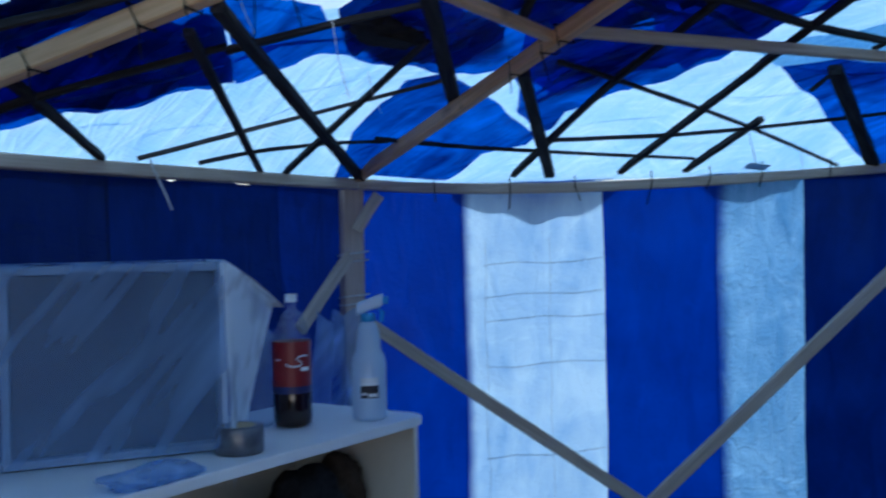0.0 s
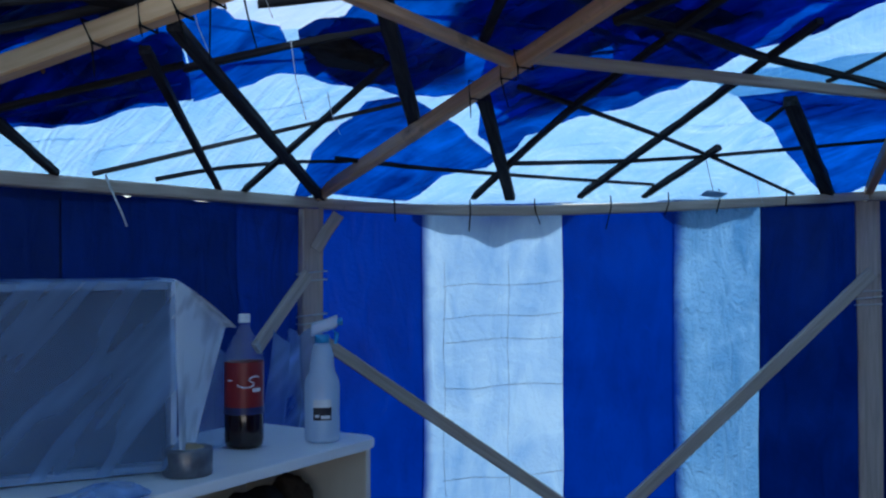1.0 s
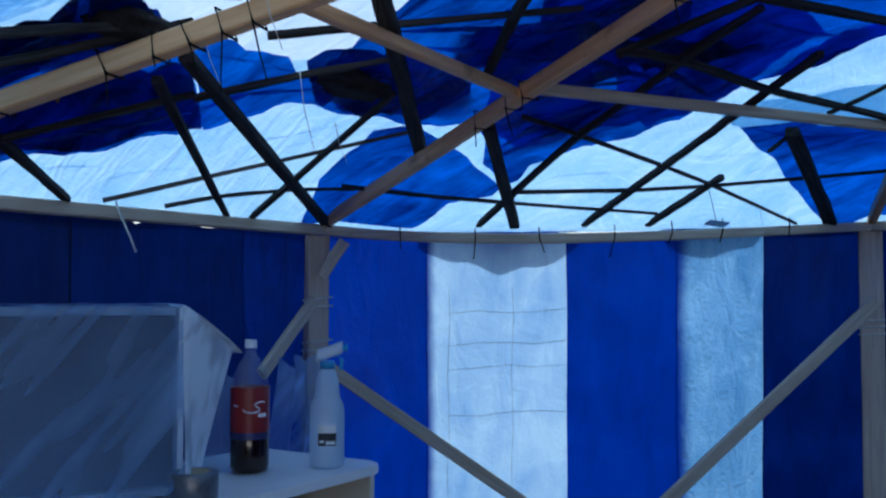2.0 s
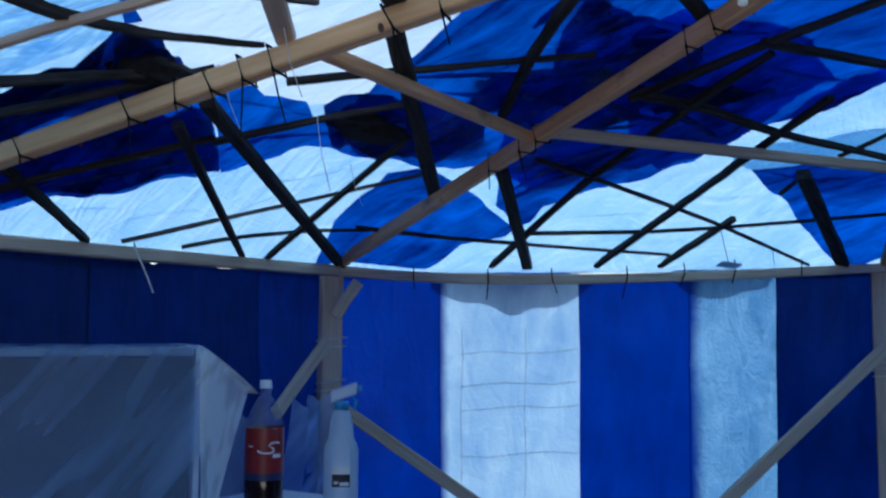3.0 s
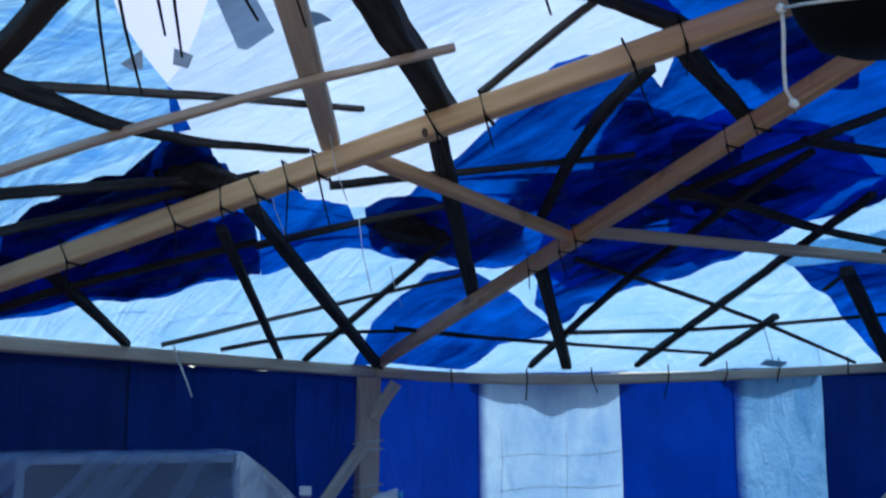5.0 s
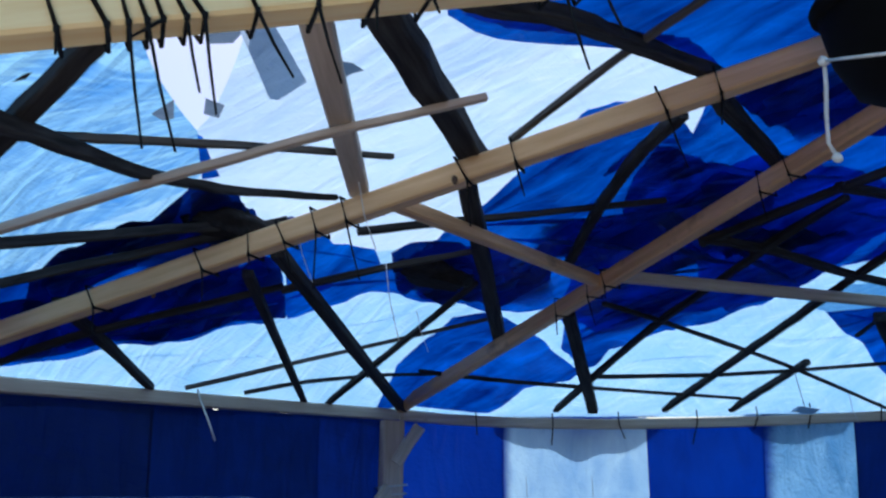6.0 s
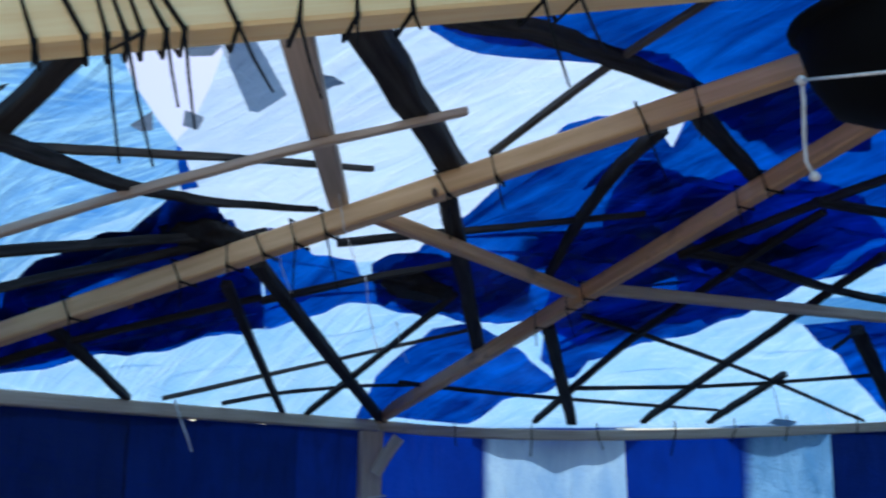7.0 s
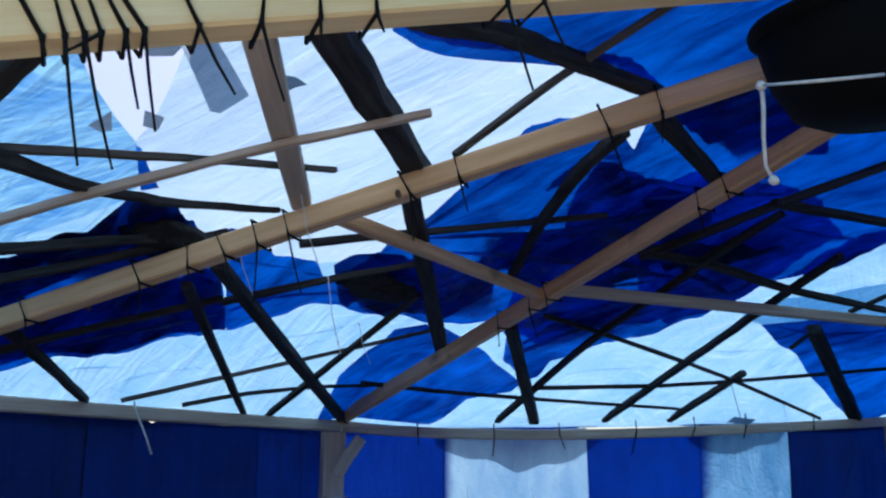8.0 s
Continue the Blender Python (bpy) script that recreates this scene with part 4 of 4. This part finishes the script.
def wall_tarp(name, i, j, strips, label):
    """One hanging wall; strips: (from, to, material, name)."""
    w = thing(name, Vector(((CORNER[i].x + CORNER[j].x) / 2, (CORNER[i].y + CORNER[j].y) / 2, 0)), label, "wall", kind="structure")
    for k, (s0, s1, mat, nm) in enumerate(strips):
        ob = wall_strip(nm, i, j, s0, s1, 0.0, EAVE - 0.027 + (0.015 if mat in (WALL_WHITE, WALL_PALE) else 0.0), mat, w, seed=k, out=0.055 + 0.003 * (k % 2))
        ob.matrix_parent_inverse = Matrix.Translation(w.location).inverted()
    return w


def span(i, j):
    return (CORNER[j] - CORNER[i]).length


def flap(i, j, s0, s1, z0, z1, mat, parent, inward):
    """A strip added unseen outside the wall to shade its top, its lower edge wavy and running out at both ends."""
    bm = bmesh.new()
    n = max(8, int((s1 - s0) / 0.02))
    rows = [[], [], []]
    for a in range(n + 1):
        u = a / n
        s = s0 + (s1 - s0) * u
        top = z1 + sag(i, j, s)
        deep = (z1 - z0) * math.sin(math.pi * (0.03 + 0.94 * u)) ** 0.4 * (0.9 + 0.25 * noise.noise(Vector((s * 7, i, 3))))
        for b in range(3):
            rows[b].append(bm.verts.new(wall_at(i, j, s, top - deep * b / 2, inward + 0.008 * noise.noise(Vector((s * 9, b, 1))))))
    for r, t in zip(rows, rows[1:]):
        for k in range(n):
            bm.faces.new((r[k], r[k + 1], t[k + 1], t[k]))
    ob = part("shade_hem", bm, mat, parent, smooth=True)
    ob.matrix_parent_inverse = Matrix.Translation(parent.location).inverted()


north = wall_tarp("wall_north", 1, 0, [(-0.03, 0.372, WALL_BLUE, "blue_stripe"), (0.368, 0.884, WALL_WHITE, "white_stripe"), (0.880, 1.316, WALL_BLUE, "blue_stripe"),
                  (1.312, 1.668, WALL_PALE, "pale_stripe"), (1.662, 2.12, WALL_NAVY, "navy_stripe")], "hanging tarp wall with wide blue and white stripes")
# thin grey tubes added for the dark lines of shade along the creases
for z in (1.366, 1.257, 1.175, 1.014, 0.70):
    bm = bm_tube([wall_at(1, 0, 0.44 + 0.108 * k, z + 0.006 * math.sin(k * 2 + z * 9), -0.036 + 0.003 * math.sin(k + z * 5)) for k in range(5)], 0.0011, 5)
    ob = part("crease_shade", bm, SILVER, north)
    ob.matrix_parent_inverse = Matrix.Translation(north.location).inverted()
for s in (0.445, 0.674):
    bm = bm_tube([wall_at(1, 0, s + 0.004 * math.sin(k * 1.7), 1.45 - 0.1 * k, -0.036 + 0.003 * math.sin(k)) for k in range(10)], 0.0009, 5)
    ob = part("crease_shade", bm, SILVER, north)
    ob.matrix_parent_inverse = Matrix.Translation(north.location).inverted()
# unseen outer strips that cast the blue shade band on the pale stripes
flap(1, 0, 0.34, 0.93, 1.60, 1.74, WALL_BLUE, north, -0.13)
flap(1, 0, 1.25, 1.66, 1.61, 1.74, WALL_BLUE, north, -0.13)
# stripes step darker away from the post, shading put into their colour
w = wall_tarp("wall_northwest", 1, 2, [(-0.03, 0.30, WALL_MID, "navy_stripe"), (0.295, 0.93, WALL_SHADE, "shaded_stripe"), (0.925, span(1, 2) + 0.03, WALL_WEST, "navy_stripe")], "hanging dark blue tarp wall, broad stripes with shade in their colour")
w = wall_tarp("wall_west", 2, 3, [(-0.03, 0.7, WALL_NAVY, "navy_stripe"), (0.69, span(2, 3) + 0.03, WALL_BLUE, "blue_stripe")], "hanging blue tarp wall")
w = wall_tarp("wall_northeast", 0, 7, [(-0.03, 0.9, WALL_NAVY, "navy_stripe"), (0.89, span(0, 7) + 0.03, WALL_BLUE, "blue_stripe")], "hanging blue tarp wall")
w = wall_tarp("wall_east", 7, 6, [(-0.03, 0.7, WALL_BLUE, "blue_stripe"), (0.69, 1.2, PLAIN_WHITE, "white_stripe"), (1.19, span(7, 6) + 0.03, WALL_BLUE, "blue_stripe")], "hanging blue and white tarp wall")
w = wall_tarp("wall_southeast", 6, 5, [(-0.03, 0.9, WALL_BLUE, "blue_stripe"), (0.89, span(6, 5) + 0.03, WALL_NAVY, "navy_stripe")], "hanging blue tarp wall")
w = wall_tarp("wall_south", 5, 4, [(-0.03, 0.9, WALL_BLUE, "blue_stripe"), (0.89, span(5, 4) + 0.03, PLAIN_WHITE, "white_stripe")], "hanging blue and white tarp wall")


# ---- the bookcase and what stands on it ----
CASE = pose(0.086, 2.30, 0, 0, 0, 53.3)
CASE_TOP = 1.042
case = thing("bookcase", (0, 0, 0), "cream laminate bookcase with a white top board", "bookcase")
case.matrix_world = CASE
LONG, DEEP = 1.35, 0.42


def slab(name, size, at, mat, parent, bevel=0.003, label=""):
    ob = part(name, bm_box(*size, bevel), mat, parent, label)
    ob.matrix_local = Matrix.Translation(at)
    return ob


bm = bmesh.new()
R = 0.05
END = 0.022
edge = [(-LONG, 0), (END - R, 0)] + [(END - R + R * math.sin(a), R - R * math.cos(a)) for a in [math.pi / 2 * k / 8 for k in range(1, 9)]] + [(END, DEEP), (-LONG, DEEP)]
low = [bm.verts.new((x, y, CASE_TOP - 0.022)) for x, y in edge]
high = [bm.verts.new((x, y, CASE_TOP)) for x, y in edge]
bm.faces.new(low[::-1])
bm.faces.new(high)
for k in range(len(edge)):
    j = (k + 1) % len(edge)
    bm.faces.new((low[k], low[j], high[j], high[k]))
bmesh.ops.bevel(bm, geom=[e for e in bm.edges if abs(e.verts[0].co.z - e.verts[1].co.z) < 1e-6], offset=0.003, segments=2, affect="EDGES")
part("top", bm, TOP_WHITE, case, "white laminate top with a rounded corner")
slab("side_panel", (0.018, DEEP - 0.03, CASE_TOP - 0.022), (0.002, DEEP / 2 + 0.012, (CASE_TOP - 0.022) / 2), CREAM, case)
slab("side_panel", (0.018, DEEP - 0.03, CASE_TOP - 0.022), (-LONG + 0.012, DEEP / 2 + 0.012, (CASE_TOP - 0.022) / 2), CREAM, case)
slab("back_panel", (LONG - 0.03, 0.008, CASE_TOP - 0.03), (-LONG / 2 + 0.006, DEEP - 0.008, (CASE_TOP - 0.03) / 2), CREAM, case)
for z in (0.08, 0.42, 0.78):
    slab("shelf", (LONG - 0.03, DEEP - 0.05, 0.018), (-LONG / 2 + 0.007, DEEP / 2 + 0.008, z), CREAM, case)


def on_case(x, y, z=CASE_TOP, turn=0):
    return CASE @ pose(x, y, z, 0, 0, turn)


def lathe_part(name, profile, mat, parent, sides=32, label=""):
    return part(name, bm_lathe(profile, sides), mat, parent, label, smooth=True)


# the cola bottle
cola = thing("soda_bottle", (0, 0, 0), "half-full clear plastic cola bottle with a red label", "bottle")
cola.matrix_world = on_case(-0.25, 0.187, CASE_TOP + 0.001) @ Matrix.Diagonal((0.92, 0.92, 0.93, 1))
shell = [(0.0468, 0.0925), (0.0455, 0.095), (0.0455, 0.205), (0.047, 0.208), (0.046, 0.219), (0.04, 0.24), (0.028, 0.265), (0.017, 0.28), (0.0135, 0.288), (0.0135, 0.297), (0.016, 0.298), (0.016, 0.301), (0.0125, 0.302)]
lathe_part("shell", shell, PET, cola)
lathe_part("cola", [(0.0, 0.004), (0.03, 0.0), (0.044, 0.006), (0.047, 0.02), (0.047, 0.09), (0.0465, 0.0922), (0.0, 0.0922)], COLA, cola, label="dark brown cola")
lathe_part("label", [(0.0474, 0.084), (0.0476, 0.086), (0.0476, 0.205), (0.0474, 0.207)], RED, cola, label="red paper label")
lathe_part("label_band", [(0.0479, 0.083), (0.0479, 0.1)], NAVY, cola, label="navy band under the label")
cap = lathe_part("cap", [(0.0, 0.321), (0.0135, 0.321), (0.0148, 0.318), (0.0148, 0.303), (0.0152, 0.301), (0.0, 0.301)], CAP, cola, label="white screw cap")


def patch(name, radius, a0, a1, z0, z1, mat, parent, label=""):
    bm = bmesh.new()
    n = 10
    lo = [bm.verts.new((radius * math.sin(a0 + (a1 - a0) * k / n), -radius * math.cos(a0 + (a1 - a0) * k / n), z0)) for k in range(n + 1)]
    hi = [bm.verts.new((v.co.x, v.co.y, z1)) for v in lo]
    for k in range(n):
        bm.faces.new((lo[k], lo[k + 1], hi[k + 1], hi[k]))
    return part(name, bm, mat, parent, label, smooth=True)


def swash(turns, thick, mat, parent):
    bm = bm_tube([(0.0485 * math.sin(a), -0.0485 * math.cos(a), z) for a, z in turns], thick, 6)
    return part("swash", bm, mat, parent, "white curved swash", smooth=True)


swash([(-0.02, 0.172), (-0.25, 0.174), (-0.5, 0.171), (-0.6, 0.166), (-0.48, 0.162), (-0.32, 0.158), (-0.33, 0.153), (-0.5, 0.149), (-0.8, 0.148), (-1.05, 0.151), (-1.17, 0.155)], 0.0021, PAPER, cola)
swash([(-1.75, 0.165), (-1.6, 0.164), (-1.45, 0.165)], 0.0016, PAPER, cola)
patch("bars", 0.0485, -0.4, 0.1, 0.137, 0.146, PAPER, cola, "white print")

# the empty clear bottle behind it
jug = thing("water_bottle", (0, 0, 0), "empty clear plastic bottle with a torn green and blue label", "bottle")
jug.matrix_world = on_case(-0.29, 0.27, CASE_TOP + 0.001) @ Matrix.Diagonal((0.9, 0.9, 0.9, 1))
body = [(0.0, 0.004), (0.045, 0.0), (0.058, 0.008)]
for k in range(6):
    body += [(0.06, 0.02 + 0.03 * k), (0.0565, 0.035 + 0.03 * k)]
body += [(0.06, 0.2), (0.055, 0.225), (0.035, 0.25), (0.016, 0.268), (0.0135, 0.285), (0.0125, 0.286)]
lathe_part("shell", body, PET_DULL, jug)
patch("label", 0.0612, -1.15, -0.8, 0.135, 0.16, GREEN, jug, "green print")
patch("label", 0.0612, -1.1, -0.8, 0.112, 0.13, NAVY, jug, "blue print")
lathe_part("cap", [(0.0, 0.3), (0.014, 0.3), (0.0145, 0.284), (0.0, 0.284)], CAP, jug, label="white screw cap")

# the spray bottle
spray = thing("spray_bottle", (0, 0, 0), "milky plastic spray bottle with a small black and white label", "spray bottle")
spray.matrix_world = on_case(-0.1, 0.085, CASE_TOP + 0.001)
lathe_part("body", [(0.0, 0.002), (0.034, 0.0), (0.04, 0.005), (0.0405, 0.012), (0.0405, 0.13), (0.038, 0.145), (0.03, 0.16), (0.0285, 0.175), (0.026, 0.2), (0.02, 0.222), (0.0145, 0.228), (0.0, 0.228)], MILKY, spray)
lathe_part("collar", [(0.0, 0.246), (0.0165, 0.246), (0.0172, 0.243), (0.0172, 0.227), (0.0, 0.227)], AQUA, spray, label="aqua screw collar")
bm = bm_box(0.1, 0.026, 0.03, 0.007)
for v in bm.verts:
    if v.co.x < -0.02:
        v.co.z += (v.co.x + 0.02) * 0.45
    if v.co.x > 0.02:
        v.co.z += (v.co.x - 0.02) * 0.35
        v.co.y *= 0.7
bmesh.ops.translate(bm, vec=(0.008, 0, 0.268), verts=bm.verts)
for v in bm.verts:
    v.co.x *= 0.62
head = part("spray_head", bm, MILKY, spray, "milky white spray head")
bm = bm_tube([(0.022, 0, 0.262), (0.034, 0, 0.248), (0.031, 0, 0.225)], [0.006, 0.005, 0.004], 8)
part("trigger", bm, AQUA, head, "pale blue trigger")
nz = lathe_part("nozzle", [(0.0, 0.0), (0.008, 0.0), (0.009, 0.012), (0.0, 0.012)], AQUA, head, 16)
nz.matrix_local = pose(0.035, 0, 0.276, 0, 90, 0)
for ob in (head,):
    ob.rotation_euler = (0, 0, radians(-55))
patch("label", 0.0411, -1.4, -0.35, 0.055, 0.10, PAPER, spray, "white label")
patch("label_band", 0.0414, -1.4, -0.35, 0.053, 0.082, INK, spray, "black band")
patch("bars", 0.0417, -0.95, -0.42, 0.056, 0.064, PAPER, spray)
patch("bars", 0.0417, -1.3, -1.05, 0.06, 0.066, PAPER, spray)

# the roll of tape
roll = thing("tape_roll", (0, 0, 0), "grey duct tape roll lying flat on the bookcase", "tape roll")
roll.matrix_world = on_case(-0.515, 0.085, CASE_TOP + 0.001) @ Matrix.Diagonal((1.0, 1.0, 0.98, 1))
lathe_part("tape", [(0.033, 0.0), (0.047, 0.0), (0.0485, 0.003), (0.0485, 0.051), (0.047, 0.054), (0.033, 0.054)], TAPE, roll)
lathe_part("core", [(0.033, 0.054), (0.030, 0.054), (0.030, 0.0), (0.033, 0.0)], CARD, roll, label="brown card core")

# the wrapped box
BOX = pose(-0.315, 1.965, CASE_TOP + 0.002, 0, 0, 22)
W, D, H = 0.415, 0.2, 0.375
box = thing("storage_box", (0, 0, 0), "white box, three sides dimmed in colour, dark panel, wrapped in plastic", "box")
box.matrix_world = BOX
# white frame: the right side stays bright, the others are dimmed by colour
slab("side", (0.012, D, H), (-0.006, D / 2, H / 2), TOP_WHITE, box)
slab("side", (0.016, D, H), (-W + 0.008, D / 2, H / 2), DIM_CASE, box)
slab("top", (W - 0.034, D, 0.016), (-W / 2, D / 2, H - 0.008), DIM_CASE, box)
slab("bottom", (W - 0.034, D, 0.016), (-W / 2, D / 2, 0.008), DIM_CASE, box)
# dark panel added for the shade inside the box
slab("panel", (W - 0.034, 0.012, H - 0.034), (-W / 2, 0.03, H / 2), DIM_INTERIOR, box, label="dark panel standing in for the box's shaded interior")

# the milky film over it: a sheet over top and front, flaring out on one side
def film(x, v):
    """x across the sheet, v from the back of the top over the front edge and down."""
    if v < 0.3:
        y, z = D * (1 - v / 0.3), H + 0.006
    else:
        k = (v - 0.3) / 0.7
        y, z = -0.012 - 0.05 * k * k, H + 0.004 - (H - 0.012) * k
    p = Vector((x, y, z))
    if x > 0.0:
        k = x / 0.16
        p = Vector((x * 0.85, y + 0.17 * k * (1 if v > 0.3 else 0.3), z - 0.085 * k - 0.02 * k * k))
        if v > 0.3:
            q = (v - 0.3) / 0.7
            p.x -= 0.13 * k * q
            p.y -= 0.1 * k * q
    f = Vector((p.x * 6, p.z * 3, 4))
    pull = max(0, (v - 0.4)) * 0.03
    p.y -= 0.012 * abs(noise.noise(f)) + pull * (0.5 + 0.5 * math.sin((p.x * 0.8 - p.z * 0.7) * 38)) * 0.5
    return p


bm = bmesh.new()
grid = [[bm.verts.new(film(-W - 0.09 + (W + 0.25) * a / 44, b / 36)) for a in range(45)] for b in range(37)]
for r, s in zip(grid, grid[1:]):
    for k in range(33):
        bm.faces.new((r[k], r[k + 1], s[k + 1], s[k]))
sheet_ob = part("plastic_sheet", bm, FILM, smooth=True)
sheet_ob.matrix_world = BOX
bm = bmesh.new()
grid = [[bm.verts.new(film(-W - 0.09 + (W + 0.25) * a / 44, b / 36)) for a in range(33, 45)] for b in range(37)]
for r, s in zip(grid, grid[1:]):
    for k in range(11):
        bm.faces.new((r[k], r[k + 1], s[k + 1], s[k]))
part("side_flap", bm, FLARE, sheet_ob, "bunched milky side of the plastic sheet, backlight in its colour", smooth=True)
tagged(sheet_ob, "milky translucent plastic sheet draped over a box", "plastic sheet")

# a crumpled bag end lying on the bookcase by the box
def clump(name, at, size, mat, label, category, seed, rough=0.35, fine=5.0):
    bm = bmesh.new()
    bmesh.ops.create_icosphere(bm, subdivisions=4, radius=1)
    for v in bm.verts:
        f = v.co * 1.4 + Vector((seed, 0, 0))
        v.co *= 1 + rough * noise.noise(f) + rough * 0.45 * abs(noise.noise(f * fine * 0.5)) + rough * 0.2 * noise.noise(f * fine)
        v.co.x *= size[0]
        v.co.y *= size[1]
        v.co.z = max(v.co.z, -0.7) * size[2]
    low = min(v.co.z for v in bm.verts)
    bmesh.ops.translate(bm, vec=(0, 0, -low), verts=bm.verts)
    ob = part(name, bm, mat, smooth=True)
    ob.matrix_world = at
    return tagged(ob, label, category)


clump("plastic_bag", on_case(-0.77, 0.035, CASE_TOP + 0.001), (0.1, 0.04, 0.018), FILM, "crumpled end of milky plastic sheet on the bookcase", "plastic sheet", 3)
clump("wool_hat", on_case(-0.25, 0.16, 0.79), (0.095, 0.08, 0.09), DARK_CLOTH, "crumpled black woollen hat on the shelf", "hat", 5)
clump("fleece", on_case(-0.1, 0.19, 0.79), (0.055, 0.065, 0.09), BROWN_FUR, "dark brown fleece bundle on the shelf", "clothing", 8)
clump("cotton_shirt", on_case(-0.44, 0.15, 0.79), (0.1, 0.1, 0.065), GREY_CLOTH, "crumpled grey cotton shirt on the shelf", "clothing", 9)
clump("blue_cloth", on_case(-0.52, 0.04, 0.79), (0.035, 0.03, 0.06), AQUA, "small folded blue cloth on the shelf", "clothing", 11)

# ---- the black basin hung under the peak ----
basin = thing("basin", (0, 0, 0), "black rubber basin hung by white cord under the peak", "basin")
basin.matrix_world = pose(0.682, 1.13, 1.955, 8, -6, 0) @ Matrix.Diagonal((1, 1, 1.5, 1))
lathe_part("bowl", [(0.0, 0.0), (0.09, 0.002), (0.13, 0.014), (0.155, 0.045), (0.168, 0.085), (0.162, 0.086), (0.148, 0.05), (0.125, 0.022), (0.0, 0.012)], BLACK, basin, 48)
lathe_part("rim", [(0.162, 0.0862), (0.168, 0.0852), (0.176, 0.087), (0.178, 0.093), (0.174, 0.098), (0.164, 0.097), (0.162, 0.0862)], BLACK, basin, 48, "rolled black rim")
cord("cord", [(0.432, 0.977, 1.932), (0.423, 0.902, 1.902), (0.444, 0.864, 1.890), (0.509, 0.862, 1.898)], 0.0018, CORD_WHITE, "white cord tied round the basin", "cord", "white cords")
cord("cord", [(0.432, 0.977, 1.933), (0.435, 0.983, 1.908), (0.436, 0.991, 1.875), (0.439, 0.998, 1.845), (0.449, 1.001, 1.829)], 0.0024, CORD_WHITE, "knotted white cord end hanging from the basin", "cord", "white cords")
for at in ((0.430, 0.973, 1.930), (0.449, 1.001, 1.829)):
    bm = bmesh.new()
    bmesh.ops.create_icosphere(bm, subdivisions=2, radius=0.006)
    for v in bm.verts:
        v.co *= 1 + 0.3 * noise.noise(v.co * 200)
    kn = part("cord_knot", bm, CORD_WHITE, smooth=True)
    kn.location = at
    tagged(kn, "small tight knot in a white cord", "knot", "cord knots")
for (x, y) in ((0.53, 1.05), (0.6, 0.98), (0.8, 1.25)):
    cord("cord", [(x, y, 2.075), on_roof(x + 0.02, y + 0.05, 0.03)], 0.002, CORD_BLACK, "black cord holding the basin to the roof", "cord", "basin cords")

# clear plastic hanging from the brace behind the bottles
bm = bmesh.new()
rows = []
for b in range(21):
    z = 1.24 - 0.44 * b / 20
    row = []
    for a in range(15):
        s = 0.13 + (0.17 + 0.06 * b / 20) * a / 14
        row.append(bm.verts.new(wall_at(1, 2, s, z + 0.02 * math.sin(a), 0.10 + 0.03 * noise.noise(Vector((s * 14, z * 3, 1))) + 0.015 * math.sin(a * 1.3))))
    rows.append(row)
for r, t in zip(rows, rows[1:]):
    for k in range(14):
        bm.faces.new((r[k], r[k + 1], t[k + 1], t[k]))
tagged(part("plastic_sheet", bm, HANGING, smooth=True), "clear plastic sheet hanging in folds from a brace", "plastic sheet")

# dark rag bunched up where poles cross
clump("rag", pose(-0.368, 1.670, 1.890, 0, 10, 25), (0.06, 0.045, 0.035), DARK_CLOTH, "dark rag bunched up where roof poles cross", "rag", 15, 0.6)
clump("rag", pose(-0.319, 1.732, 1.893, 0, 10, 25), (0.045, 0.035, 0.025), BROWN_FUR, "dark brown rag bunched up where roof poles cross", "rag", 17, 0.6)
clump("rag", pose(0.016, 2.161, 1.897, 0, 10, 25), (0.075, 0.06, 0.03), DARK_CLOTH, "dark rag bunched up under the blue sheets", "rag", 19, 0.6)
